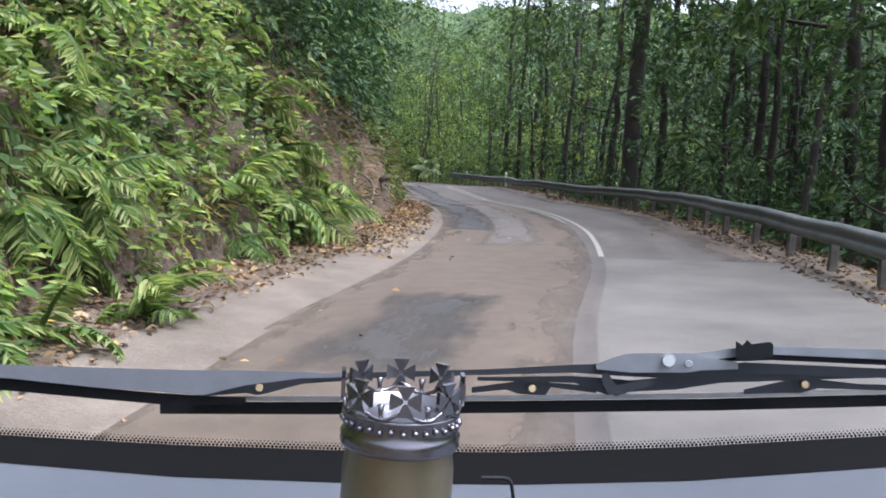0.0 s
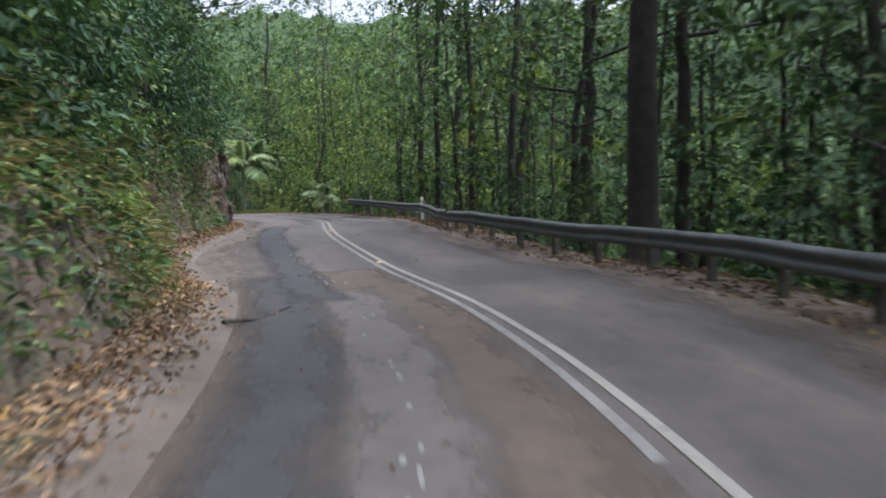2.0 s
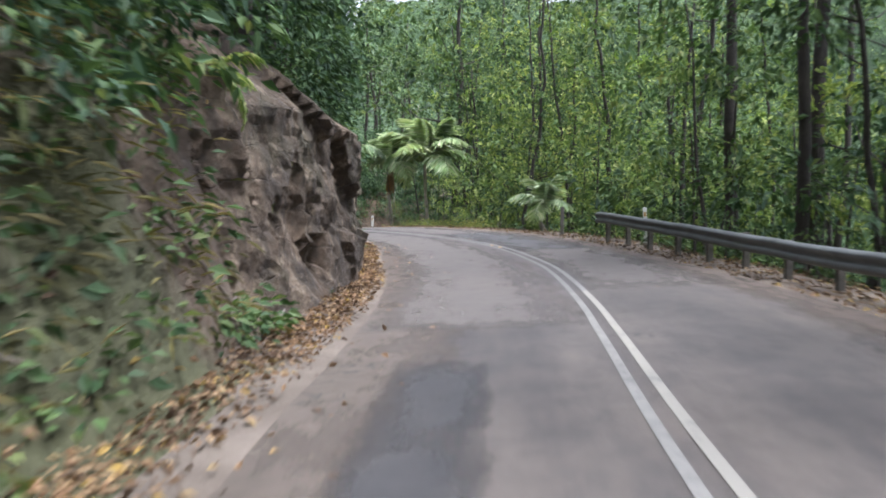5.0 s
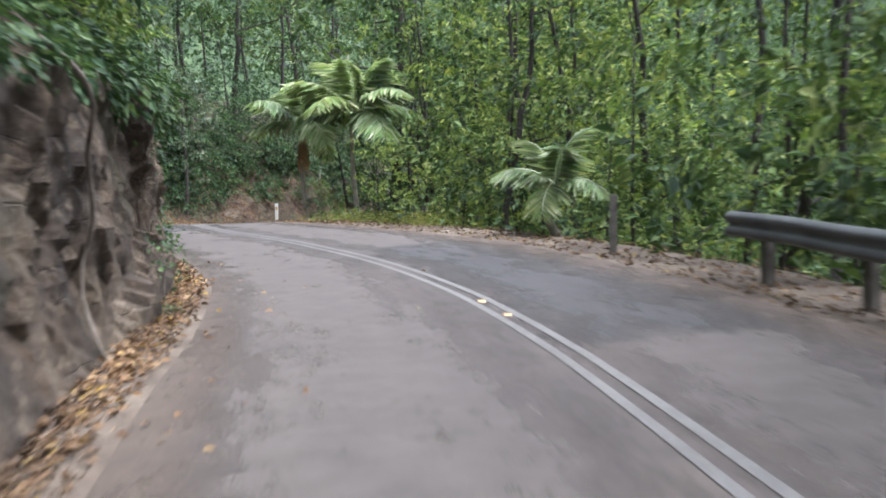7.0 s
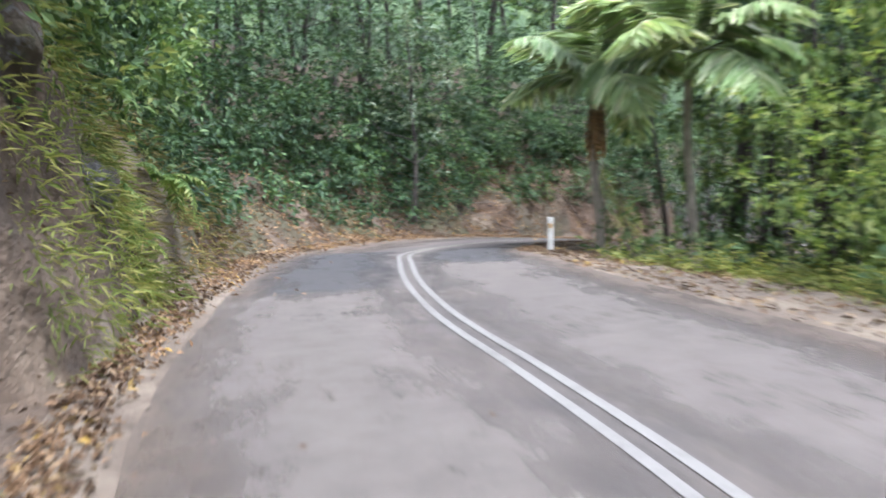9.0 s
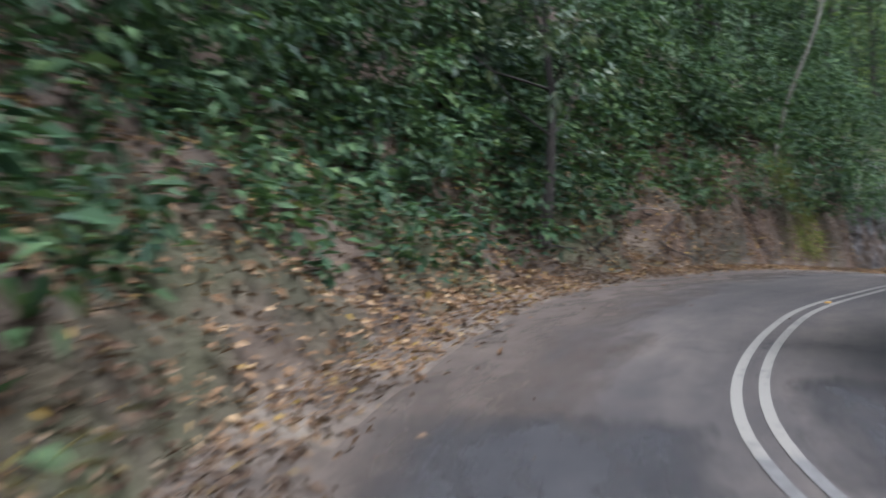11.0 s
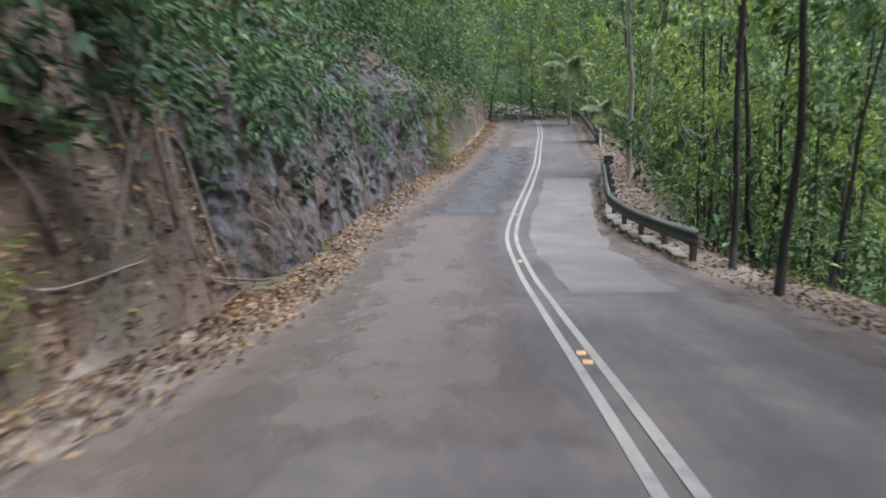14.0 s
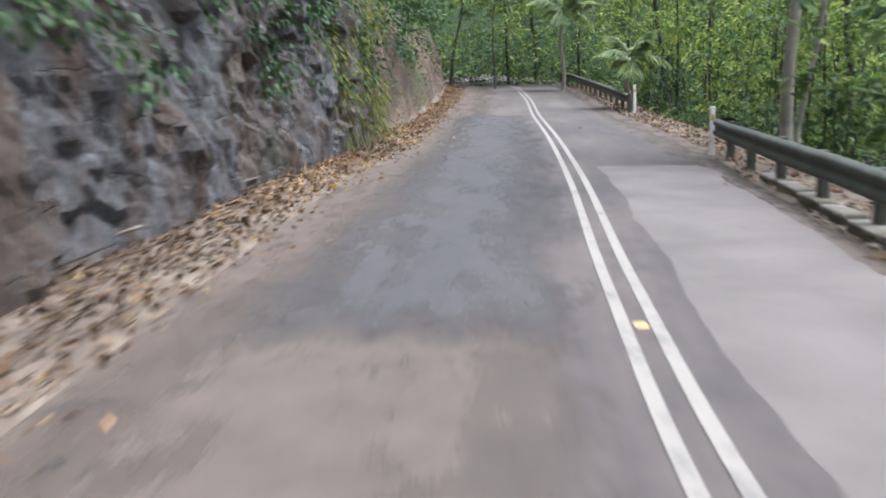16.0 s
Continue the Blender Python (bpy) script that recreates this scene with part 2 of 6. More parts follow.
BITUMEN = asphalt("fresh_bitumen", ((0.0208, 0.0208, 0.0224), (0.0400, 0.0392, 0.0392)), True, 1.0)
PATCH_DARK = asphalt("dark_patch", ((0.0432, 0.0420, 0.0416), (0.0640, 0.0618, 0.0596)), True, 0.8)
ZINC = worn("weathered_zinc", [(0.3, (0.075, 0.08, 0.078)), (0.6, (0.14, 0.145, 0.14)), (0.75, (0.06, 0.065, 0.05))], 1.6, 0.6, 40.0, 0.15, 0.004, metal=0.3)
OLD_ZINC = worn("mossy_zinc", [(0.3, (0.045, 0.05, 0.035)), (0.6, (0.1, 0.105, 0.085)), (0.8, (0.16, 0.16, 0.14))], 2.2, 0.75, 40.0, 0.3, 0.006, metal=0.2)
POST_WOOD = worn("weathered_post", [(0.3, (0.063, 0.056, 0.0455)), (0.7, (0.154, 0.14, 0.119))], 5.0, 0.9, 60.0, 0.5, 0.01)
WHITE = worn("chalky_white", [(0.3, (0.55, 0.54, 0.5)), (0.6, (0.78, 0.77, 0.73))], 6.0, 0.6, 50.0, 0.15, 0.003)
def stone(name, stops, stain, moss, crack=0.45):
    """Broken rock: large tones, streaks drawn down the face, dark cracks, grain and damp moss."""
    m, t, b = nodes(name)
    c = t.nodes.new("ShaderNodeTexCoord").outputs["Object"]
    col = ramp(t, noise_at(t, 1.3, 10, 0.7, coord=c), stops)
    col = mix(t, step(t, noise_at(t, 1.0, 5, 0.6, coord=c, stretch=(1.1, 1.1, 0.25)), 0.44, 0.6), col, stain)
    col = mix(t, step(t, noise_at(t, 0.5, 6, 0.7, coord=c), 0.54, 0.68), col, moss)
    fleck = noise_at(t, 3.2, 8, 0.75, coord=c)
    col = mix(t, math_(t, "MULTIPLY", step(t, fleck, 0.55, 0.62), 0.7), col, stops[-1][1])
    col = mix(t, math_(t, "MULTIPLY", step(t, fleck, 0.45, 0.38), 0.6), col, stain)
    v = t.nodes.new("ShaderNodeTexVoronoi")
    v.feature = "DISTANCE_TO_EDGE"
    v.inputs["Scale"].default_value = 1.5
    warp = mix(t, 0.25, c, mix(t, 1.0, c, noise_at(t, 2.0, 4, coord=c), "ADD"))
    t.links.new(warp, v.inputs["Vector"])
    gap = step(t, v.outputs["Distance"], 0.016, 0.0)
    col = mix(t, math_(t, "MULTIPLY", gap, crack), col, (0.02, 0.016, 0.012))
    g = noise_at(t, 5.0, 10, 0.75, coord=c)
    col = mix(t, 0.75, col, ramp(t, g, [(0.32, (0.3, 0.28, 0.26)), (0.62, (1, 1, 1))]), "MULTIPLY")
    t.links.new(col, b.inputs["Base Color"])
    b.inputs["Roughness"].default_value = 0.92
    bump(t, b, math_(t, "SUBTRACT", g, math_(t, "MULTIPLY", gap, 0.3)), 1.0, 0.16)
    return m


ROCK = stone("grey_rock", [(0.3, (0.045, 0.043, 0.042)), (0.5, (0.105, 0.103, 0.102)), (0.7, (0.22, 0.22, 0.22))], (0.1, 0.066, 0.042), (0.05, 0.052, 0.024))
TAN_ROCK = stone("tan_rock", [(0.3, (0.05, 0.034, 0.02)), (0.5, (0.135, 0.092, 0.056)), (0.7, (0.31, 0.24, 0.165))], (0.06, 0.043, 0.029), (0.085, 0.072, 0.036))
KERB = worn("stained_concrete", [(0.3, (0.06, 0.052, 0.04)), (0.5, (0.13, 0.115, 0.092)), (0.7, (0.22, 0.2, 0.165))], 2.5, 0.9, 30.0, 0.6, 0.02, tint=(0.075, 0.07, 0.045))
AMBER = plain("amber_reflector", (0.45, 0.24, 0.03), 0.4)
DEAD_FROND = leafy("dead_frond", [(0.0, (0.46, 0.31, 0.2)), (1.0, (0.72, 0.54, 0.38))], 0.4, 0.8)
DASH = worn("dashboard_plastic", [(0.3, (0.042, 0.046, 0.055)), (0.7, (0.06, 0.065, 0.076))], 3.0, 0.6, 700.0, 0.25, 0.001)
RUBBER = worn("black_rubber", [(0.3, (0.006, 0.006, 0.007)), (0.7, (0.016, 0.017, 0.019))], 9.0, 0.7, 200.0, 0.2, 0.001)
BLACK = plain("black_print", (0.003, 0.003, 0.003), 0.8)
BLACK.node_tree.nodes["Principled BSDF"].inputs["Specular IOR Level"].default_value = 0.05
RUBBER.node_tree.nodes["Principled BSDF"].inputs["Specular IOR Level"].default_value = 0.15
STEEL = plain("bright_steel", (0.6, 0.6, 0.6), 0.3, 0.9)
STEEL_GREY = plain("grey_steel", (0.26, 0.27, 0.285), 0.42, 0.3)
DARK_METAL = plain("dark_steel", (0.045, 0.048, 0.056), 0.4, 0.4)
PALE_METAL = plain("pale_arm", (0.2, 0.205, 0.22), 0.45, 0.1)
BRASS = plain("brass_rivet", (0.55, 0.42, 0.25), 0.4, 0.8)
BRONZE = plain("bronze", (0.24, 0.205, 0.135), 0.35, 0.9)
SILVER = plain("aged_silver", (0.21, 0.2, 0.215), 0.25, 1.0)
# the road's centre line: x, y and the height of the asphalt
ROAD = [
    (0.41, -19.97, -1.03),
    (0.35, -9.97, -0.51),
    (0.3, 0.03, 0.0),
    (0.5, 8.02, 0.31),
    (1.11, 15.04, 0.55),
    (1.06, 22.18, 0.8),
    (0.22, 29.24, 0.94),
    (-1.25, 36.11, 1.0),
    (-2.64, 41.99, 1.25),
    (-3.66, 47.87, 1.35),
    (-4.8, 55.72, 1.32),
    (-6.47, 63.7, 1.29),
    (-8.97, 71.57, 1.28),
    (-12.51, 78.95, 1.21),
    (-17.24, 85.72, 1.12),
    (-20.41, 91.46, 0.95),
    (-22.39, 96.26, 0.69),
    (-22.58, 102.22, 0.39),
    (-21.69, 108.12, -0.04),
    (-20.56, 115.02, -0.7),
    (-19.26, 122.91, -1.59),
    (-18.12, 129.8, -2.45),
    (-17.34, 134.7, -2.96),
    (-16.51, 139.66, -3.22),
    (-15.27, 144.49, -3.3),
    (-13.39, 151.16, -3.37),
    (-11.06, 159.86, -3.52),
    (-8.63, 169.57, -3.63),
    (-5.72, 181.22, -3.55),
    (-2.89, 195.1, -3.44),
    (-2.1, 208.28, -3.38),
    (-2.71, 219.27, -3.32),
]

LEFT_EDGE = [(-20, -2.7), (7, -2.65), (15, -2.7), (24, -2.8), (33, -2.7), (39, -3.5), (43, -3.1), (48, -2.7), (68, -3.2), (76, -2.8), (85, -3.0), (90, -2.6), (97, -2.6), (102, -2.6), (107, -3.2), (112, -3.6), (120, -3.9), (135, -3.1), (146, -3.1), (155, -3.3), (163, -3.0), (240, -2.8)]
RIGHT_EDGE = [(-20, 3.1), (10, 3.05), (15, 2.7), (21, 2.4), (26, 2.75), (32, 3.0), (39, 2.7), (44, 2.6), (55, 3.0), (67, 2.65), (73, 2.85), (78, 2.9), (84, 2.75), (90, 2.85), (98, 2.6), (105, 1.9), (114, 2.2), (124, 3.0), (137, 3.05), (143, 2.6), (148, 2.1), (157, 2.35), (162, 2.7), (240, 3.0)]
VERGE = [(-20, 1.9), (14, 1.8), (22, 1.3), (34, 1.2), (40, 1.1), (50, 1.0), (62, 0.6), (80, 0.6), (100, 0.8), (115, 0.7), (140, 0.9), (240, 1.0)]
SHOULDER = [(-20, 1.4), (60, 1.3), (75, 1.8), (88, 1.8), (96, 1.0), (110, 1.0), (135, 1.3), (240, 1.3)]
BANK_HIGH = [(-20, 4.2), (12, 3.8), (28, 3.0), (40, 2.2), (55, 3.6), (70, 3.8), (78, 3.4), (88, 3.2), (93, 2.4), (105, 2.0), (116, 2.6), (123, 3.3), (131, 3.8), (142, 4.2), (160, 4.0), (172, 3.2), (240, 2.0)]
BANK_RUN = [(-20, 2.6), (12, 2.4), (28, 1.8), (40, 1.6), (56, 0.8), (70, 0.8), (88, 0.9), (95, 1.6), (105, 2.4), (116, 2.2), (123, 1.7), (131, 1.1), (165, 1.0), (240, 1.5)]
TILT = [(-20, 4.0), (0, 4.0), (14, 2.8), (40, 2.6), (85, 2.3), (95, 0.5), (240, 0.3)]
OUTWARD = (0.97, 0.2)

# ---- the lie of the land ----
def spline(points, step_=0.5):
    """A smooth line through the points, walked in even steps."""
    p = [Vector(q) for q in points]
    p = [2 * p[0] - p[1]] + p + [2 * p[-1] - p[-2]]
    out = []
    for a, b, c, d in zip(p, p[1:], p[2:], p[3:]):
        for k in range(24):
            u = k / 24
            out.append(0.5 * (2 * b + u * (c - a) + u * u * (2 * a - 5 * b + 4 * c - d) + u**3 * (3 * b - a - 3 * c + d)))
    out.append(p[-2])
    q = np.array([tuple(v) for v in out])
    s = np.r_[0, np.cumsum(np.hypot(*np.diff(q[:, :2], axis=0).T))]
    at = np.arange(0, s[-1], step_)
    return np.stack([np.interp(at, s, q[:, k]) for k in range(3)], 1)


LINE = spline(ROAD)
AHEAD = np.gradient(LINE[:, :2], axis=0)
AHEAD /= np.linalg.norm(AHEAD, axis=1, keepdims=True)
AHEAD = np.stack([np.convolve(np.pad(AHEAD[:, k], 6, "edge"), np.ones(13) / 13, "valid") for k in range(2)], 1)
SIDE = np.stack([AHEAD[:, 1], -AHEAD[:, 0]], 1)
LONG = (len(LINE) - 1) * 0.5
BACK = 20.0  # metres of road behind the start


def table(pairs):
    xs, ys = zip(*pairs)
    return lambda s: float(np.interp(s - BACK, xs, ys))


# metres along the road from the start, and metres from the centre line
left_edge = table(LEFT_EDGE)
right_edge = table(RIGHT_EDGE)
verge = table(VERGE)        # the strip of fallen leaves under the bank
shoulder = table(SHOULDER)  # the flat strip by the outer edge
bank_high = table(BANK_HIGH)
bank_run = table(BANK_RUN)
tilt = table(TILT)
# stretches where the cut goes through bare rock: the soil stands back behind the face
ROCKY = [(-20, 0), (51, 0), (56, 1), (83, 1), (87.5, 0), (133, 0), (140, 1), (164, 1), (170, 0), (240, 0)]
rocky = table(ROCKY)


def on_road(s, lat, up=0.0):
    """A place by metres along the road, metres to the right of its centre line and metres above the asphalt."""
    s = min(max(s + BACK, 0.0), LONG - 0.01)
    k, u = int(s / 0.5), (s % 0.5) / 0.5
    c = LINE[k] * (1 - u) + LINE[min(k + 1, len(LINE) - 1)] * u
    n = SIDE[k] * (1 - u) + SIDE[min(k + 1, len(SIDE) - 1)] * u
    far = min(max((abs(lat) - 12) / 30, 0), 1)
    n = n * (1 - far) + np.array(OUTWARD) * far
    n = n / np.hypot(*n)
    return Vector((c[0] + n[0] * lat, c[1] + n[1] * lat, c[2] + up))


def road_at(x, y):
    """Metres along the road and to the right of it for a place."""
    d = (LINE[:, 0] - x) ** 2 + (LINE[:, 1] - y) ** 2
    k = int(d.argmin())
    return k * 0.5 - BACK, float((x - LINE[k, 0]) * SIDE[k, 0] + (y - LINE[k, 1]) * SIDE[k, 1])


def rise(s, lat):
    """Height of the ground over the centre of the road."""
    a = s + BACK
    l, r = left_edge(a), right_edge(a)
    cross = min(max(lat, l - 1), r + 1.5) * math.tan(radians(tilt(a)))
    if lat < l:
        w, u = verge(a), l - lat
        z = 0.10 * min(u, w)
        w += 0.9 * rocky(a)
        if u > w:
            v, h, run = u - w, bank_high(a), bank_run(a)
            n = noise.fractal(Vector((s * 0.28, lat * 0.3, 3.0)), 0.8, 2.2, 4)
            n += 0.4 * noise.fractal(Vector((s * 1.3, lat * 1.1, 7.0)), 0.9, 2.1, 3)
            v = max(v + 0.5 * n * min(v / 0.4, 1), 0.0)
            z += h * min(v / run, 1.0) ** 0.85 + max(v - run, 0) * 0.62 + 0.22 * n * min(v, 1)
        return cross + z
    if lat > r:
        w, u = shoulder(a), lat - r
        z = -0.04 * min(u, w) + 0.04 * noise.noise(Vector((s * 0.9, lat * 0.9, 0))) * min(u, 1)
        if u > w:
            v = u - w
            z -= 0.62 * v if v < 26 else 16.1 + (v - 26) * 0.12
            z += 0.5 * noise.fractal(Vector((s * 0.12, lat * 0.12, 9.0)), 0.9, 2.0, 3) * min(v / 3, 1)
        return cross + z
    return cross - 0.04


def ground_at(s, lat, up=0.0):
    """A place on the ground; the cut face has a broken relief of its own."""
    p = on_road(s, lat, rise(s, lat))
    foot = left_edge(s + BACK) - verge(s + BACK) - 0.1
    if -11.5 < lat < foot:
        ease = min((foot - lat) / 0.3, 1.0)
        w = 0.34 * noise.fractal(p * 0.9, 0.9, 2.2, 4) + 0.12 * noise.noise(p * 3.7)
        k = min(max(int((s + BACK) / 0.5), 0), len(SIDE) - 1)
        p += Vector((*SIDE[k], 0.25)) * w * ease
    return p + Vector((0, 0, up))


# ---- mesh helpers ----
def sheet(name, verts, quads, mats, index=None, smooth=True):
    """A mesh from arrays of places and of four- or three-cornered faces."""
    v, f = np.asarray(verts, np.float32), np.asarray(quads, np.int32)
    me = bpy.data.meshes.new(name)
    me.vertices.add(len(v))
    me.vertices.foreach_set("co", v.ravel())
    k = f.shape[1]
    me.loops.add(f.size)
    me.loops.foreach_set("vertex_index", f.ravel())
    me.polygons.add(len(f))
    me.polygons.foreach_set("loop_start", np.arange(0, f.size, k, dtype=np.int32))
    me.polygons.foreach_set("loop_total", np.full(len(f), k, np.int32))
    for m in mats:
        me.materials.append(m)
    if index is not None:
        me.polygons.foreach_set("material_index", np.asarray(index, np.int32))
    me.polygons.foreach_set("use_smooth", np.full(len(f), smooth, bool))
    me.update(calc_edges=True)
    return me


def joined(parts):
    """One list of places and faces out of several."""
    vs, fs, n = [], [], 0
    for v, f in parts:
        vs.append(np.asarray(v, np.float32))
        fs.append(np.asarray(f, np.int32) + n)
        n += len(v)
    return np.concatenate(vs), np.concatenate(fs)


def tube(points, radii, sides=8):
    """A bent, tapered tube with closed ends: places and four-cornered faces."""
    p = np.asarray([tuple(q) for q in points], float)
    d = np.gradient(p, axis=0)
    d /= np.linalg.norm(d, axis=1, keepdims=True) + 1e-9
    ref = np.array([0.0, 0.0, 1.0]) if abs(d[0, 2]) < 0.8 else np.array([0.0, 1.0, 0.0])
    a = np.cross(d, ref)
    a /= np.linalg.norm(a, axis=1, keepdims=True) + 1e-9
    b = np.cross(d, a)
    ang = np.arange(sides) * 2 * np.pi / sides
    ring = np.cos(ang)[None, :, None] * a[:, None] + np.sin(ang)[None, :, None] * b[:, None]
    v = (p[:, None] + ring * np.asarray(radii, float)[:, None, None]).reshape(-1, 3)
    f = []
    for i in range(len(p) - 1):
        for j in range(sides):
            k = (j + 1) % sides
            f.append((i * sides + j, i * sides + k, (i + 1) * sides + k, (i + 1) * sides + j))
    for o in (0, (len(p) - 1) * sides):
        for j in range(0, sides - 2, 2):
            f.append((o, o + j + 1, o + j + 2, o + (j + 3) % sides if j + 3 < sides else o))
    return v, np.array([q if len(set(q)) == 4 else (q[0], q[1], q[2], q[2]) for q in f])


def leaves(rng, at, size, along=None, droop=0.3, slim=0.45):
    """A folded leaf at each place: four corners and two faces, joined along the rib."""
    n = len(at)
    at = np.asarray(at, float)
    d = rng.normal(size=(n, 3)) if along is None else np.asarray(along, float) + 0.35 * rng.normal(size=(n, 3))
    d[:, 2] -= droop
    d /= np.linalg.norm(d, axis=1, keepdims=True) + 1e-9
    up = rng.normal(size=(n, 3)) * 0.5 + [0, 0, 1.0]
    w = np.cross(d, up)
    w /= np.linalg.norm(w, axis=1, keepdims=True) + 1e-9
    nn = np.cross(w, d)
    L = (np.asarray(size) * rng.uniform(0.65, 1.3, n))[:, None]
    W = L * slim * 0.5
    mid = at + d * L * 0.45
    v = np.stack([at, mid - w * W + nn * W * 0.35, at + d * L - np.array([0, 0, 0.12]) * L, mid + w * W + nn * W * 0.35], 1).reshape(-1, 3)
    o = np.arange(n)[:, None] * 4
    f = np.concatenate([o + [0, 1, 2], o + [0, 2, 3]], 0)
    return v, f


def child(name, me, parent, label=""):
    ob = new(name, me)
    ob.parent = parent
    return tagged(ob, label) if label else ob


def empty(name, m, label, category, group=""):
    ob = new(name)
    ob.empty_display_size = 0.2
    ob.matrix_basis = m
    return tagged(ob, label, category, group)


def box(bm, x0, y0, z0, x1, y1, z1, bevel=0.0):
    r = bmesh.ops.create_cube(bm, size=1.0, matrix=Matrix.LocRotScale(((x0 + x1) / 2, (y0 + y1) / 2, (z0 + z1) / 2), None, (x1 - x0, y1 - y0, z1 - z0)))
    if bevel:
        es = list({e for v in r["verts"] for e in v.link_edges})
        bmesh.ops.bevel(bm, geom=es, offset=bevel, segments=2, affect="EDGES", profile=0.5)
    return r["verts"]


def mesh_of(bm, name, mat, smooth=False):
    me = bpy.data.meshes.new(name)
    bm.to_mesh(me)
    bm.free()
    me.materials.append(mat)
    if smooth:
        for p in me.polygons:
            p.use_smooth = True
    return me


# ---- ground and road ----
def build_ground():
    lats = [-220, -120, -70, -45, -34, -27, -22, -18, -15, -12.5, -11, -10, -9.2, -8.5, -8]
    lats += [-7.7 + 0.14 * q for q in range(38)] + [-2.3, -1.5, 0, 1.2, 2.2, 2.7, 3.2, 3.6, 4.0, 4.4, 4.8, 5.3, 6.1, 7.4, 9, 11, 13, 16, 20, 25, 31, 40, 60, 100, 220]
    ss = np.arange(-BACK, LONG - BACK, 0.27)
    v = [ground_at(s, l) for s in ss for l in lats]
    n, k = len(ss), len(lats)
    i = np.arange(n - 1)[:, None] * k + np.arange(k - 1)[None, :]
    f = np.stack([i, i + 1, i + k + 1, i + k], -1).reshape(-1, 4)
    # the ends run on to the horizon
    v = np.array([tuple(q) for q in v])
    first, last = v[:k].copy(), v[-k:].copy()
    first[:, 1] -= 250
    last[:, 1] += 250
    m = len(v)
    v = np.concatenate([v, first, last])
    j = np.arange(k - 1)
    f = np.concatenate([f, np.stack([m + j, m + j + 1, j + 1, j], -1), np.stack([(n - 1) * k + j, (n - 1) * k + j + 1, m + k + j + 1, m + k + j], -1)])
    # bare rock and red earth show in stretches of the cut
    kind = np.zeros((n - 1, k - 1), int)
    for q in range(n - 1):
        a = ss[q]
        foot = left_edge(a + BACK) - verge(a + BACK) - 0.05
        for c in range(k - 1):
            if -9 < lats[c] < foot:
                w = noise.fractal(Vector((a * 0.3, lats[c] * 0.5, 2.0)), 0.9, 2.0, 3)
                if 11 < a < 26 and w > -0.12:
                    kind[q, c] = 3
                elif 26 <= a < 48 and w > 0.25:
                    kind[q, c] = 3
                elif 112 < a < 138 and w > -0.2:
                    kind[q, c] = 3
            elif a < 58 and foot <= lats[c] < 0 and lats[c] > foot + 0.25 * noise.noise(Vector((a * 0.8, 0, 0))) + 0.45 * verge(a + BACK) :
                kind[q, c] = 4
            elif a >= 58 and foot <= lats[c] < 0 or 0 < lats[c] < right_edge(a + BACK) + shoulder(a + BACK) + 0.4:
                kind[q, c] = 5
    for c in range(k - 1):
        if not -16 < lats[c] < 16:
            kind[:, c] = 6
    kind = np.concatenate([kind.ravel(), np.full(2 * (k - 1), 6)])
    g = new("ground", sheet("ground", v, f, [SOIL, TAN_ROCK, ROCK, RED_SOIL, DIRT, FLOOR_SOIL, WOODS], kind))
    return tagged(g, "brown forest soil and cut bank with patches of moss", "ground", kind="structure")


def build_hillside():
    """The wooded far side of the valley: a slope of rounded tree crowns that closes the view beyond the road."""
    line = spline([(78, -90, 30), (84, 0, 29), (82, 80, 28), (76, 160, 36), (62, 235, 52), (30, 292, 62), (-20, 312, 64), (-90, 305, 64)], 1.8)
    line = np.array([tuple(q) for q in line])
    ahead = np.gradient(line[:, :2], axis=0)
    ahead /= np.linalg.norm(ahead, axis=1)[:, None]
    rows, v, rnd = 34, [], random.Random(17)
    for (x, y, h), (dx, dy) in zip(line, ahead):
        for r in range(rows):
            u = r / (rows - 1)
            out = 62 * u
            p = Vector((x + dy * out, y - dx * out, 0))
            z = -26 + (h + 26) * math.sin(min(u / 0.8, 1) * math.pi / 2) - max(u - 0.8, 0) * 90
            big = noise.fractal(Vector((p.x * 0.03, p.y * 0.03, 1.0)), 0.9, 2.0, 3)
            cell = noise.voronoi(Vector((p.x, p.y, 0)) * 0.17)[0][0]
            p.z = z + 5 * big + 2.6 * (1 - min(cell * 1.3, 1)) + 0.8 * noise.fractal(p * 0.5, 0.8, 2.0, 2)
            v.append(p)
    i = np.arange(len(line) - 1)[:, None] * rows + np.arange(rows - 1)[None, :]
    f = np.stack([i, i + 1, i + rows + 1, i + rows], -1).reshape(-1, 4)
    hill = new("hillside", sheet("hillside", [tuple(q) for q in v], f[:, ::-1], [WOODS]))
    tagged(hill, "green wooded hillside on the far side of the valley", "hillside", kind="structure")
    at = [tuple(rnd.choice(v) + Vector((rnd.uniform(-1, 1), rnd.uniform(-1, 1), rnd.uniform(-0.2, 0.9)))) for _ in range(26000)]
    w, g = leaves(np.random.default_rng(18), np.array(at), 1.0, None, 0.3, 0.6)
    tagged(new("treetops", sheet("treetops", w, g, [GREEN_LEAF], smooth=False)), "leafy treetops on the far hillside", "far woods", kind="stuff")


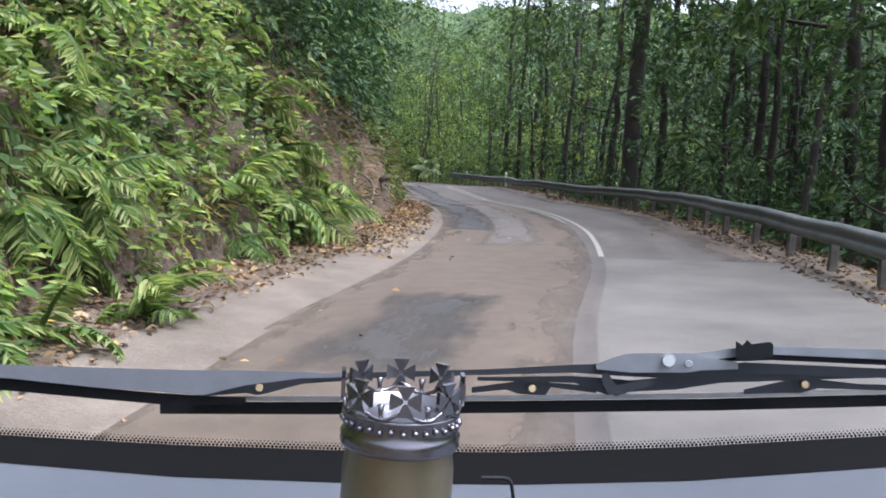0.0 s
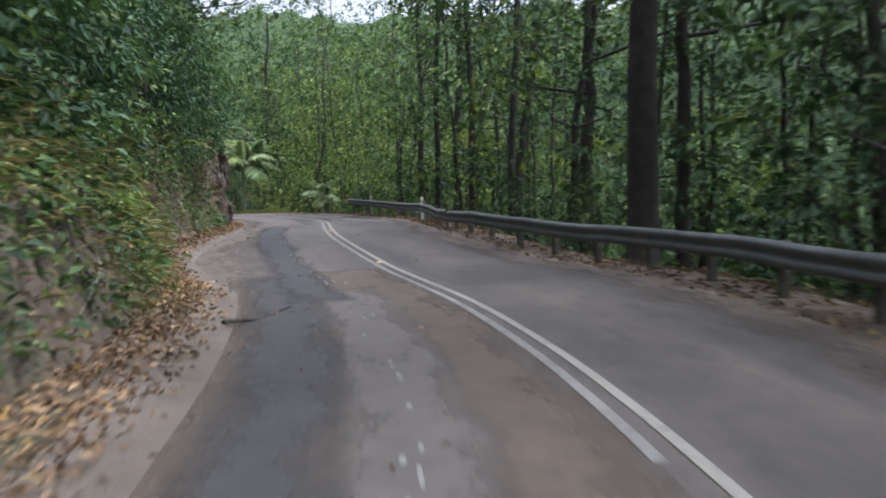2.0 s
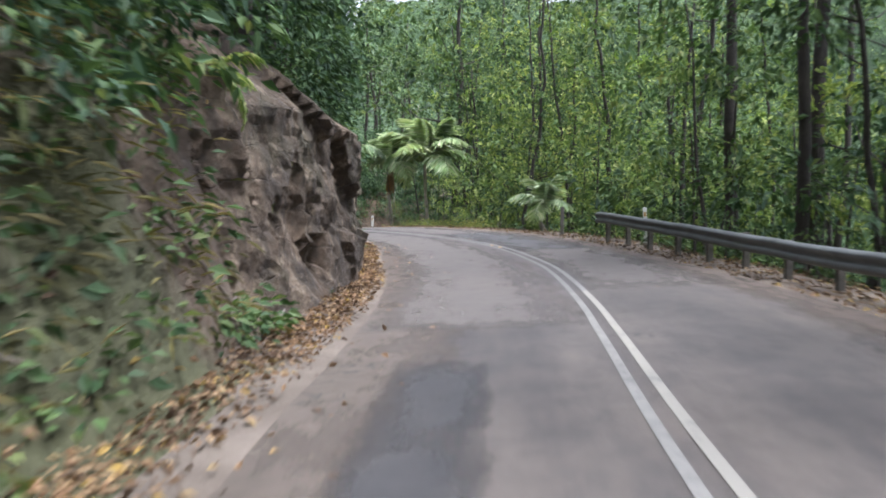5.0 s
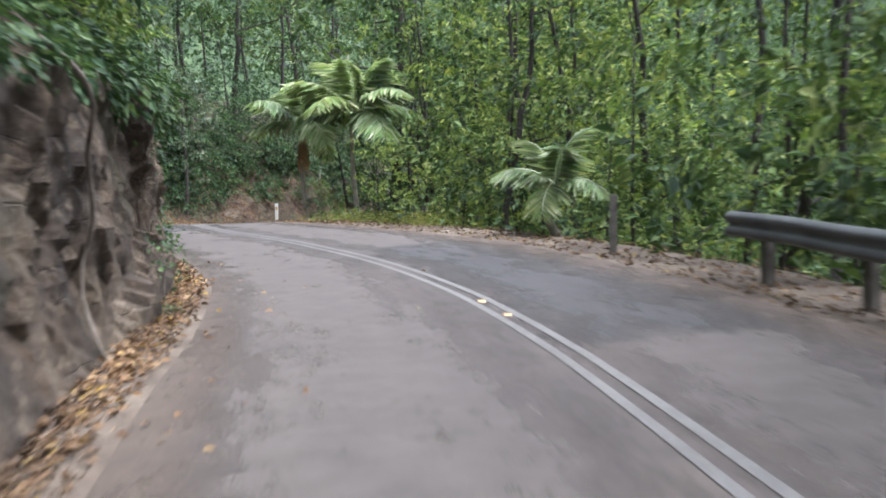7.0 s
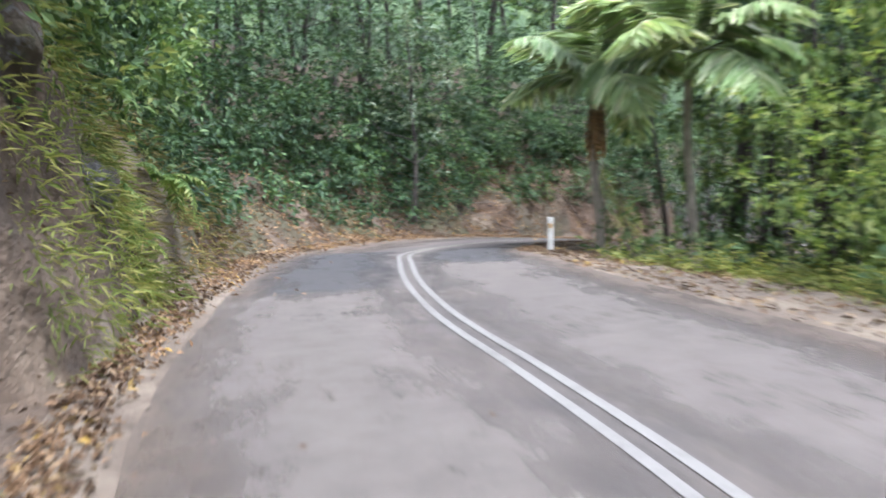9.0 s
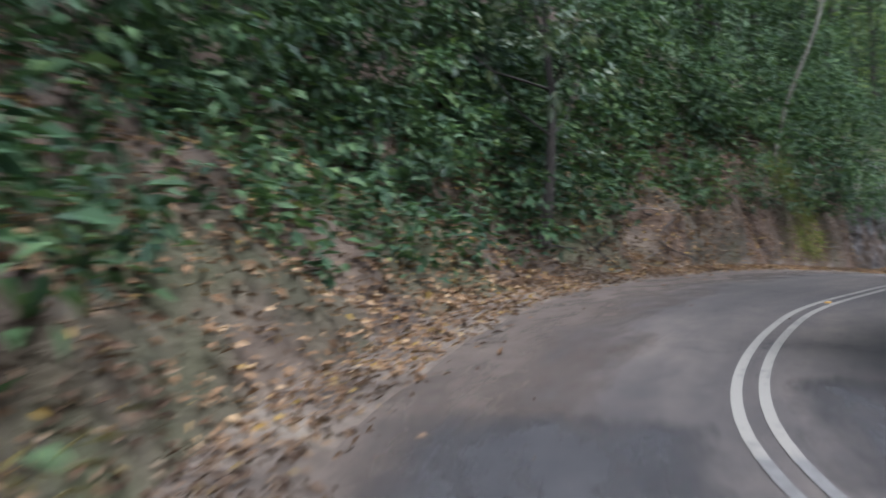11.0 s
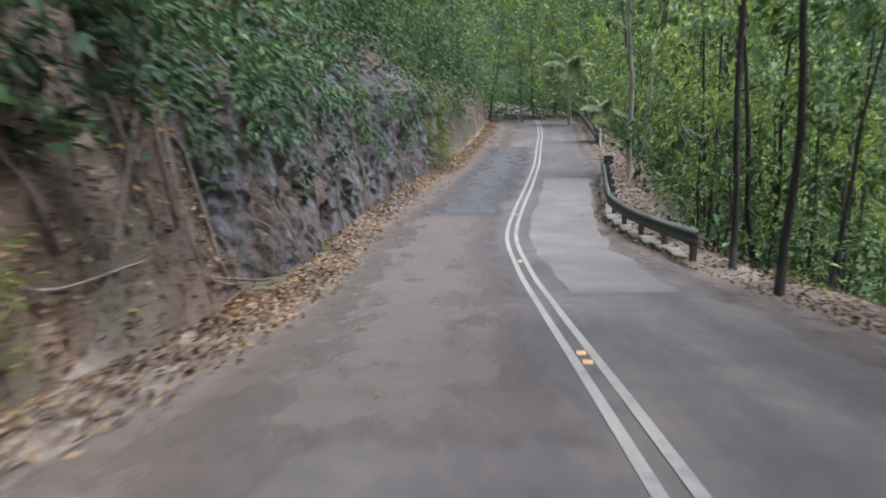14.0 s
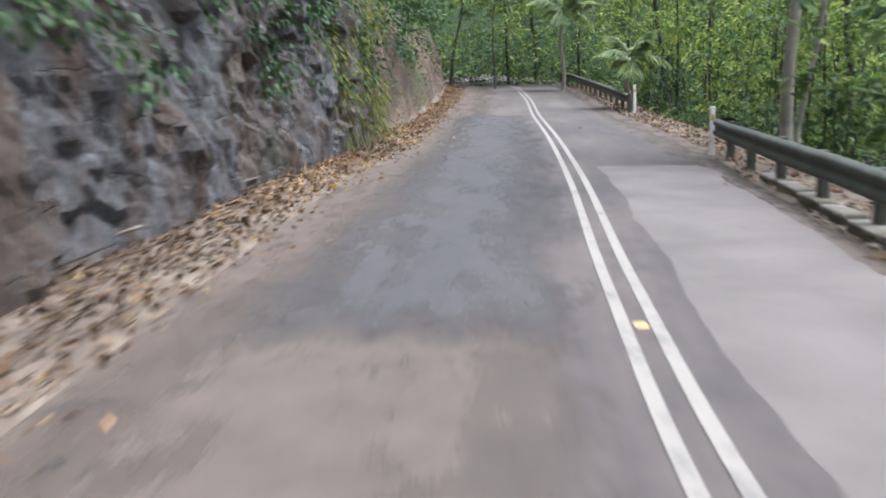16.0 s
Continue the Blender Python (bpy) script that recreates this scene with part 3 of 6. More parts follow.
def strip(name, a, b, lat0, lat1, up, mat, cols=6, step_=0.5):
    """A ribbon laid on the road between two offsets, which may be numbers or functions of the metres along it."""
    ss = np.append(np.arange(a, b, step_), b)
    f0 = lat0 if callable(lat0) else (lambda s: lat0)
    f1 = lat1 if callable(lat1) else (lambda s: lat1)
    v = []
    for s in ss:
        for c in range(cols + 1):
            lat = f0(s) + (f1(s) - f0(s)) * c / cols
            v.append(on_road(s, lat, lat * math.tan(radians(tilt(s + BACK))) + up))
    n, k = len(ss), cols + 1
    i = np.arange(n - 1)[:, None] * k + np.arange(cols)[None, :]
    f = np.stack([i, i + 1, i + k + 1, i + k], -1).reshape(-1, 4)
    me = sheet(name, [tuple(q) for q in v], f, [mat])
    uv = np.array([(s, f0(s) + (f1(s) - f0(s)) * c / cols) for s in ss for c in range(k)], np.float32)
    me.uv_layers.new(name="UVMap").data.foreach_set("uv", uv[f.ravel()].ravel())
    # how far across the strip, and how near to either end
    ac = np.array([(c / cols, max(1 - (s - a) / 1.5, 1 - (b - s) / 1.5, 0)) for s in ss for c in range(k)], np.float32)
    me.uv_layers.new(name="Across").data.foreach_set("uv", ac[f.ravel()].ravel())
    return me

# ---- the rock cut ----
def face_at(s, z, deep=0.0):
    """A place on the broken rock face, z metres above its foot, and the way out of it."""
    a = s + BACK
    e = rocky(a)
    lat = left_edge(a) - verge(a) - 0.02 - 0.13 * z - (1 - e) * 1.3 - max(z - 0.8 * bank_high(a), 0) * 1.1
    q = Vector((s * 0.62, z * 0.5, 4.0 if s < 100 else 9.0))
    cell = noise.voronoi(q)[1][0]
    w = 0.34 * noise.noise(cell * 7.1) + 0.36 * noise.noise_vector(cell * 5.3).dot(q - cell)
    fine = noise.voronoi(q * 2.7)[1][0]
    w += 0.1 * noise.noise(fine * 7.7) + 0.2 * noise.noise_vector(fine * 3.3).dot(q * 2.7 - fine) * 0.5
    w += 0.22 * noise.fractal(Vector((s * 0.35, z * 0.5, 2.0)), 0.9, 2.0, 3) + 0.1 * noise.fractal(Vector((s * 2.2, z * 2.2, 2.0)), 0.6, 2.1, 4)
    w *= 0.25 + 0.75 * min(z / 0.8, 1)
    return on_road(s, lat + w + deep, rise(s, left_edge(a) - verge(a)) + z - 0.15)


def rock_face(s0, s1, mat, label):
    ss = np.arange(s0, s1, 0.13)
    rows = 40
    v = [tuple(face_at(s, (bank_high(s + BACK) + 0.9) * r / (rows - 1))) for s in ss for r in range(rows)]
    i = np.arange(len(ss) - 1)[:, None] * rows + np.arange(rows - 1)[None, :]
    f = np.stack([i, i + 1, i + rows + 1, i + rows], -1).reshape(-1, 4)
    return tagged(new("rock_face", sheet("rock_face", v, f[:, ::-1], [mat], smooth=False)), label, "rock face", kind="structure")


def creeper(name, count, seed, s0, s1, z0, z1, size, mat, label, clump=12, slim=0.6, patchy=0.0, hang=0.5):
    """Leaves that cling to the rock face in clumps."""
    rng, rnd = np.random.default_rng(seed), random.Random(seed)
    at, way = [], []
    while len(at) < count:
        s = rnd.uniform(s0, s1)
        z = rnd.uniform(z0, z1) * bank_high(s + BACK)
        if noise.noise(Vector((s * 0.7, z * 0.9, seed))) < patchy - rnd.uniform(0, 0.25):
            continue
        p, o = face_at(s, z, 0.04), face_at(s, z, 0.5)
        out = (o - p).normalized()
        for _ in range(clump):
            d = Vector((rnd.gauss(0, 1), rnd.gauss(0, 1), rnd.gauss(0, 1)))
            at.append(tuple(p + d * size * 0.9 + out * rnd.uniform(0, 0.16)))
            way.append(tuple(out * 0.8 + d * 0.5 + Vector((0, 0, -hang))))
    v, f = leaves(rng, np.array(at), size, np.array(way), 0.3, slim)
    return tagged(new(name, sheet(name, v, f, [mat], smooth=False)), label, "creeper", kind="stuff")


def overhang(name, count, seed, s0, s1, low, over, reach, size, mat, label, back=1.4, slim=0.5):
    """Foliage that leans out from the top of the cut in sprays, with an uneven lower edge: low is the share of the bank's
    height where it begins, over the metres by which it rises above the top, reach how far it leans out."""
    rng, rnd = np.random.default_rng(seed), random.Random(seed)
    at, way = [], []
    while len(at) < count:
        s = rnd.uniform(s0, s1)
        a = s + BACK
        h, run = bank_high(a), bank_run(a)
        foot = left_edge(a) - verge(a) - 0.9 * rocky(a)
        z = rnd.uniform(low * h, h + over)
        edge = low * h + 1.3 * (noise.noise(Vector((s * 0.55, 3.0, seed))) + 0.6 * noise.noise(Vector((s * 1.7, 5.0, seed))))
        u = min(max((z - low * h) / (h + over - low * h), 0), 1)
        out = rnd.uniform(-back, reach * (0.35 + 0.65 * math.sin(3.1 * min(u + 0.12, 1))))
        lat = foot - run * min(z / h, 1) + out
        full = noise.fractal(Vector((s * 0.62, z * 0.7, out * 0.7 + seed)), 0.9, 2.1, 3)
        if z < edge or full < 0.04 or (z < 2.5 and lat > left_edge(a) - 0.7) or lat > left_edge(a) + 1.0:
            continue
        c = on_road(s, lat, rise(s, left_edge(a) - verge(a)) + z)
        side = SIDE[int(a / 0.5)]
        d0 = Vector((side[0] * 0.8 + rnd.gauss(0, 0.6), side[1] * 0.8 + rnd.gauss(0, 0.6), rnd.gauss(-0.1, 0.4))).normalized()
        for k in range(11):
            q = Vector((rnd.gauss(0, 1), rnd.gauss(0, 1), rnd.gauss(0, 0.6)))
            at.append(tuple(c + d0 * (k - 5) * size * 0.38 + q * size * 0.4))
            way.append(tuple(d0 + q * 0.55))
    v, f = leaves(rng, np.array(at), size, np.array(way), 0.3, slim)
    return tagged(new(name, sheet(name, v, f, [mat], smooth=False)), label, "foliage", kind="stuff")


# ---- plants ----
def crown_mesh(seed, name, mat, blobs, per, size, spread=0.5, droop=0.35, slim=0.5):
    """Twigs with leaves round a number of clump centres: (x, y, z, radius)."""
    rng = np.random.default_rng(seed)
    at, way = [], []
    for x, y, z, r in blobs:
        k = max(int(per * r * r), 6)
        twigs = max(k // 9, 2)
        c = rng.normal(size=(twigs, 3))
        c /= np.linalg.norm(c, axis=1, keepdims=True)
        c *= (r * rng.uniform(0.35, 1.0, (twigs, 1)) ** 0.5)
        c[:, 2] *= 0.65
        d = c / (np.linalg.norm(c, axis=1, keepdims=True) + 1e-6) + [0, 0, 0.1]
        for q, e in zip(c, d):
            j = k // twigs
            u = rng.uniform(0, 1, (j, 1))
            at.append(np.array([x, y, z]) + q + e * (u - 0.5) * spread * r * 0.9 + rng.normal(size=(j, 3)) * size * 0.35)
            way.append(np.repeat(e[None], j, 0))
    at, way = np.concatenate(at), np.concatenate(way)
    v, f = leaves(rng, at, size, way, droop, slim)
    return sheet(name, v, f, [mat], smooth=False)


def blobs_for(rng, low, high, wide, count, r0, r1):
    out = []
    for _ in range(count):
        z = rng.uniform(low, high)
        u = (z - low) / max(high - low, 0.01)
        reach = wide * (0.35 + 0.9 * math.sin(math.pi * min(0.15 + 0.75 * u, 1)))
        a, q = rng.uniform(0, 6.283), reach * rng.uniform(0.1, 1) ** 0.6
        out.append((q * math.cos(a), q * math.sin(a), z, rng.uniform(r0, r1)))
    return out


def trunk_mesh(rng, name, mat, high, thick, blobs=(), lean=0.04, sides=8, limbs=9):
    """A tapered, wavering stem with a limb to some of the clumps."""
    n = max(int(high / 0.9), 5)
    wob = np.cumsum(rng.normal(size=(n, 2)) * 0.09, 0)
    off = rng.normal(size=2) * lean
    pts = [(wob[i, 0] + off[0] * high * i / n, wob[i, 1] + off[1] * high * i / n, high * i / (n - 1) - (0.4 if i == 0 else 0)) for i in range(n)]
    rad = [thick * (1 - 0.72 * i / (n - 1)) * (1.35 if i == 0 else 1) for i in range(n)]
    parts = [tube(pts, rad, sides)]
    for x, y, z, r in list(blobs)[:limbs]:
        h = max(min(z - 0.3 * math.hypot(x, y) - 0.2, high * 0.95), high * 0.15)
        k = min(int(h / high * (n - 1)), n - 1)
        a = Vector(pts[k])
        b = Vector((x, y, z))
        m = a.lerp(b, 0.5) + Vector((0, 0, -0.12 * (b - a).length))
        t = rad[k] * 0.4
        parts.append(tube([a, m, b], [t, t * 0.65, t * 0.25], 4))
    v, f = joined(parts)
    return sheet(name, v, f, [mat])


def make_tree(kind, seed, high, thick, low, wide, count, r0, r1, leaf, mat, bark, per, label, group):
    rng = np.random.default_rng(seed)
    bl = blobs_for(rng, low, high, wide, count, r0, r1)
    t = empty(kind, Matrix(), label, "tree" if kind != "shrub" else "shrub", group)
    child("trunk" if kind != "shrub" else "stem", trunk_mesh(rng, "trunk", bark, high * 0.93, thick, bl, 0.04, 8 if high > 8 else 5, 9 if high > 8 else 0), t)
    child("crown", crown_mesh(seed, "crown", mat, bl, per, leaf), t)
    return t


PLANTED = set()


def scatter(models, spots, lo=0.8, hi=1.25, seed=1):
    """Copies of the models at places (x, y, z)."""
    rng = random.Random(seed)
    for i, p in enumerate(spots):
        m = models[i % len(models)]
        k = rng.uniform(lo, hi)
        at = Matrix.LocRotScale(p, Euler((rng.uniform(-0.09, 0.09), rng.uniform(-0.09, 0.09), rng.uniform(0, 6.283))), None)
        size = Matrix.Diagonal((k, k, k * rng.uniform(0.9, 1.15), 1))
        if m not in PLANTED:
            PLANTED.add(m)
            m.matrix_basis = at @ size
        else:
            old = Matrix.Diagonal((*m.scale, 1)).inverted()
            copy_thing(m, at @ size @ old)


def fern_mesh(seed, mat, fronds=9, reach=0.85, pinna=0.17, lift=0.8):
    """A tuft of arching fronds with paired leaflets."""
    rng = np.random.default_rng(seed)
    at, way, size, stems = [], [], [], []
    for i in range(fronds):
        a = i * 2.4 + rng.uniform(-0.3, 0.3)
        out = np.array([math.cos(a), math.sin(a), 0.0])
        L, n = reach * rng.uniform(0.7, 1.15), 13
        u = np.linspace(0.08, 1, n)
        up = lift * rng.uniform(0.6, 1.2)
        spine = out[None] * (u * L)[:, None] + np.array([0, 0, 1.0])[None] * (L * (up * u - 0.95 * up * u * u - 0.1 * u))[:, None]
        stems.append(tube([(0, 0, -0.1), *spine[3::3]], [0.008, 0.007, 0.006, 0.004, 0.002][: 1 + len(spine[3::3])], 3))
        side = np.array([-out[1], out[0], 0.0])
        for sg in (1, -1):
            at.append(spine)
            way.append(np.repeat((side * sg + out * 0.45 + [0, 0, -0.15])[None], n, 0))
            size.append(pinna * np.sin(np.pi * (0.12 + 0.83 * u)) * L / 0.85 + 0.02)
    at, way, size = np.concatenate(at), np.concatenate(way) * 3.0, np.concatenate(size)
    v, f = leaves(rng, at, size, way, 0.1, 0.3)
    sv, sf = joined(stems)
    sf = np.concatenate([sf[:, [0, 1, 2]], sf[:, [0, 2, 3]]])
    v, f = joined([(v, f), (sv, sf)])
    return sheet("fern", v, f, [mat], smooth=False)


def frond_mesh(seed, L, mat, droop=0.55, pinna=0.72, pairs=54, slim=0.19):
    """One feather frond of a palm along +x, arching down, with its rib."""
    rng = np.random.default_rng(seed)
    u = np.linspace(0.12, 1, pairs)
    spine = np.stack([u * L * (1 - 0.18 * u * u), 0.05 * L * np.sin(u * 2), L * (0.42 * u - droop * u * u)], 1)
    at, way, size = [], [], []
    for sg in (1, -1):
        at.append(spine)
        way.append(np.stack([0.55 + 0 * u, sg + 0 * u, -0.35 - 0.5 * u], 1) * 3.5)
        size.append(pinna * np.sin(np.pi * (0.16 + 0.76 * u)) + 0.05)
    v, f = leaves(rng, np.concatenate(at), np.concatenate(size), np.concatenate(way), 0.25, slim)
    tv, tf = tube([(0, 0, 0), *spine[::5]], np.linspace(0.03, 0.006, 1 + len(spine[::5])), 4)
    v, f = joined([(v, f), (tv, np.concatenate([tf[:, [0, 1, 2]], tf[:, [0, 2, 3]]]))])
    return sheet("frond", v, f, [mat], smooth=False)


def palm(x, y, top, L, count, seed, label, dead=0):
    """A feather palm whose crown springs at the height top: ringed trunk, green crownshaft, fronds, dead fronds that hang."""
    rng = random.Random(seed)
    place = ground_at(*road_at(x, y))
    high = max(top - 0.55 - place.z, 0.5)
    p = empty("palm", Matrix.Translation(place), label, "palm tree", "palms by the road")
    n = 14
    v, f = tube([(0.1 * math.sin(i * 0.4), 0.05 * math.sin(i * 0.7), -0.4 + (high + 0.4) * i / n) for i in range(n + 1)], [0.115 - 0.035 * i / n + (0.009 if i % 2 else 0) for i in range(n + 1)], 10)
    child("trunk", sheet("trunk", v, f, [PALM_BARK]), p)
    v, f = tube([(0.1 * math.sin(n * 0.4), 0.05 * math.sin(n * 0.7), high + 0.16 * i) for i in range(5)], [0.1, 0.12, 0.1, 0.07, 0.04], 10)
    child("crownshaft", sheet("crownshaft", v, f, [PALM_LEAF]), p, "smooth green crownshaft")
    for i in range(count):
        up = 1.15 - 1.35 * i / max(count - 1, 1) + rng.uniform(-0.08, 0.08)
        ob = child("frond", frond_mesh(seed * 50 + i, L * rng.uniform(0.85, 1.1), PALM_LEAF, rng.uniform(0.4, 0.7), 0.3 * L, 60, 0.15), p)
        ob.matrix_basis = Matrix.Translation((0.05, 0, high + 0.55)) @ Euler((rng.uniform(-0.25, 0.25), -up, i * 2.4 + rng.uniform(-0.2, 0.2))).to_matrix().to_4x4()
    for i in range(dead):
        ob = child("dead_frond", frond_mesh(seed * 77 + i, L * rng.uniform(0.45, 0.65), DEAD_FROND, 0.25, 0.24, 40), p, "dry tan hanging frond")
        ob.matrix_basis = Matrix.Translation((0.05, 0, high + 0.25)) @ Euler((0, 1.75 + rng.uniform(-0.14, 0.14), i * 2.1)).to_matrix().to_4x4()
    return p


def fern(models, place, turn, k, label, fronds=8):
    """A tuft of separate arching fronds."""
    rng = random.Random(int(place.x * 977 + place.y * 131))
    t = empty("fern", Matrix.LocRotScale(place, turn, (k, k, k)), label, "fern", "ferns on the bank")
    for i in range(fronds):
        ob = child("frond", models[rng.randrange(len(models))], t)
        ob.matrix_basis = Euler((0, rng.uniform(-0.35, 0.3), i * 2.4 + rng.uniform(-0.3, 0.3))).to_matrix().to_4x4() @ Matrix.Scale(rng.uniform(0.75, 1.15), 4)
    return t


def guard_rail(s0, s1, lat, mat, label, high=0.64, every=2.0, end=True, sink=lambda s: 0.0):
    """A W-beam on posts along the road; lat is a function of the metres along it."""
    g = empty("guard_rail", Matrix(), label, "guard rail", "guard rails")
    prof = [(0.0, -0.155), (-0.055, -0.125), (-0.085, -0.085), (-0.055, -0.04), (-0.012, 0.0), (-0.055, 0.04), (-0.085, 0.085), (-0.055, 0.125), (0.0, 0.155)]
    prof = prof + [(x + 0.008, z) for x, z in reversed(prof)]
    ss = np.append(np.arange(s0, s1, 1.0), s1)
    v, k = [], len(prof)
    wob = lambda s: 0.015 * math.sin(s * 0.9) + 0.02 * math.sin(s * 0.23)
    for s in ss:
        z0 = rise(s, lat(s)) - sink(s)
        for x, z in prof:
            v.append(tuple(on_road(s, lat(s) + x + wob(s), z0 + high - 0.155 + z + 0.5 * wob(s * 1.7))))
    i = np.arange(len(ss) - 1)[:, None] * k + np.arange(k)[None, :]
    j = np.arange(len(ss) - 1)[:, None] * k + (np.arange(k)[None, :] + 1) % k
    f = np.stack([i, j, j + k, i + k], -1).reshape(-1, 4)
    child("beam", sheet("beam", v, f, [mat]), g)
    bm = bmesh.new()
    box(bm, -0.055, -0.075, -0.5, 0.055, 0.075, high - 0.02, 0.008)
    post = mesh_of(bm, "post", POST_WOOD if mat is ZINC else OLD_ZINC)
    bm = bmesh.new()
    box(bm, -0.075, -0.05, high - 0.31, 0.06, 0.05, high - 0.03, 0.006)
    block = mesh_of(bm, "block", POST_WOOD if mat is ZINC else OLD_ZINC)
    for s in np.arange(s0 + 0.7, s1, every):
        a = AHEAD[int((s + BACK) / 0.5)]
        m = Matrix.Translation(ground_at(s, lat(s) + 0.14, -sink(s))) @ Matrix.Rotation(math.atan2(a[1], a[0]) - math.pi / 2, 4, "Z") @ Matrix.Rotation(random.uniform(-0.03, 0.03), 4, "Y")
        ob = child("post", post, g)
        ob.matrix_basis = m
        b = child("spacer", block, g)
        b.matrix_basis = m
    if end:
        # the bull-nose at the end bends away from the road
        a = Vector((*AHEAD[int((s1 + BACK) / 0.5)], 0))
        r = Vector((a.y, -a.x, 0))
        c = on_road(s1, lat(s1), rise(s1, lat(s1)) - sink(s1) + high - 0.155)
        vv = []
        for q in range(9):
            t = math.pi * q / 8
            base = c + a * 0.16 * math.sin(t) + r * 0.13 * (1 - math.cos(t)) * 1.0
            n = (-r * math.cos(t) + a * math.sin(t))
            for x, z in prof:
                vv.append(tuple(base - n * x + Vector((0, 0, z * 1.05))))
        i = np.arange(8)[:, None] * k + np.arange(k)[None, :]
        j = np.arange(8)[:, None] * k + (np.arange(k)[None, :] + 1) % k
        child("end_terminal", sheet("end_terminal", vv, np.stack([i, j, j + k, i + k], -1).reshape(-1, 4), [mat]), g, "rounded end terminal")
    return g


def guide_post(x, y, high, label, mat, wide=0.1, top=None):
    s, lat = road_at(x, y)
    if top:
        high = top - ground_at(s, lat).z
    p = empty("guide_post", Matrix.Translation(ground_at(s, lat)) @ Matrix.Rotation(random.uniform(-0.05, 0.05), 4, "Y"), label, "guide post", "guide posts")
    bm = bmesh.new()
    box(bm, -wide / 2, -0.02, -0.4, wide / 2, 0.02, high, 0.012)
    child("body", mesh_of(bm, "body", mat), p)
    bm = bmesh.new()
    box(bm, -wide * 0.3, -0.026, high - 0.24, wide * 0.3, 0.026, high - 0.13, 0.004)
    child("reflector", mesh_of(bm, "reflector", AMBER if mat is WHITE else mat), p, "small reflector")
    return p


def rock(place, r, seed, mat, squash=(1, 1, 1), label="weathered rock in the cut bank"):
    """A broken block: a ball cut by a dozen planes, its faces roughened."""
    rnd = random.Random(seed)
    cuts = []
    for _ in range(13):
        d = Vector((rnd.gauss(0, 1), rnd.gauss(0, 1), rnd.gauss(0, 1))).normalized()
        cuts.append((d, rnd.uniform(0.5, 0.92)))
    bm = bmesh.new()
    bmesh.ops.create_icosphere(bm, subdivisions=4 if r > 0.3 else 2, radius=1.0)
    o = Vector((seed * 3.1, seed * 1.7, 0))
    for v in bm.verts:
        n = v.co.normalized()
        far = min([1.0] + [q / n.dot(d) for d, q in cuts if n.dot(d) > 0.05])
        far += 0.06 * noise.fractal(n * 2.3 + o, 0.9, 2.1, 4) - 0.05 * abs(noise.noise(n * 4.5 + o))
        v.co = Vector([p * q * r for p, q in zip(n * far, squash)])
    ob = new("rock", mesh_of(bm, "rock", mat, r <= 0.3))
    ob.matrix_basis = Matrix.Translation(place) @ Euler((rnd.uniform(-0.4, 0.4), rnd.uniform(-0.4, 0.4), rnd.uniform(0, 6.28))).to_matrix().to_4x4()
    return tagged(ob, label, "rock", "rocks in the bank")


def litter(name, count, seed, region, size, mat, label):
    """Loose leaves over a region: a function that gives metres along, metres across."""
    rng, rnd = np.random.default_rng(seed), random.Random(seed)
    at = []
    while len(at) < count:
        s, lat = region(rnd)
        at.append(tuple(ground_at(s, lat, rnd.uniform(0.012, 0.05))))
    at = np.array(at)
    way = rng.normal(size=at.shape)
    way[:, 2] *= 0.25
    v, f = leaves(rng, at, size, way * 3, 0.0, 0.5)
    return tagged(new(name, sheet(name, v, f, [mat], smooth=False)), label, "leaf litter", kind="stuff")


def cover(name, count, seed, region, size, mat, label, tall=0.5, clump=10, slim=0.5):
    """Low growth that hides the soil: clumps of leaves on the slope."""
    rng, rnd = np.random.default_rng(seed), random.Random(seed)
    at, way = [], []
    while len(at) < count:
        s, lat = region(rnd)
        p = ground_at(s, lat)
        h = tall * rnd.uniform(0.2, 1.0)
        for _ in range(clump):
            d = Vector((rnd.gauss(0, 1), rnd.gauss(0, 1), rnd.gauss(0.5, 0.7)))
            at.append(tuple(p + d * size * 0.8 + Vector((0, 0, h * rnd.random()))))
            way.append((d.x, d.y, d.z * 0.4))
    v, f = leaves(rng, np.array(at), size, np.array(way), 0.35, slim)
    return tagged(new(name, sheet(name, v, f, [mat], smooth=False)), label, "undergrowth", kind="stuff")


def vine(points, r, mat, name="root", label="pale bare root hanging down the bank"):
    p = spline([tuple(q) for q in points], 0.08)
    if len(p) < 3:
        return None
    v, f = tube(p, np.linspace(r, r * 0.45, len(p)) * (1 + 0.15 * np.sin(np.arange(len(p)) * 1.3)), 6)
    return tagged(new(name, sheet(name, v, f, [mat])), label, name, "roots and sticks")


def marker(s, lat):
    """A raised amber pavement reflector."""
    bm = bmesh.new()
    vs = box(bm, -0.042, -0.042, 0.0, 0.042, 0.042, 0.018)
    for v in vs:
        if v.co.z > 0.01:
            v.co.y *= 0.5
    ob = new("road_marker", mesh_of(bm, "road_marker", AMBER))
    a = AHEAD[int((s + BACK) / 0.5)]
    ob.matrix_basis = Matrix.Translation(on_road(s, lat, lat * math.tan(radians(tilt(s + BACK))) + 0.006)) @ Matrix.Rotation(math.atan2(a[1], a[0]) - math.pi / 2, 4, "Z")
    return tagged(ob, "amber raised reflector between the centre lines", "road marker", "road markers")

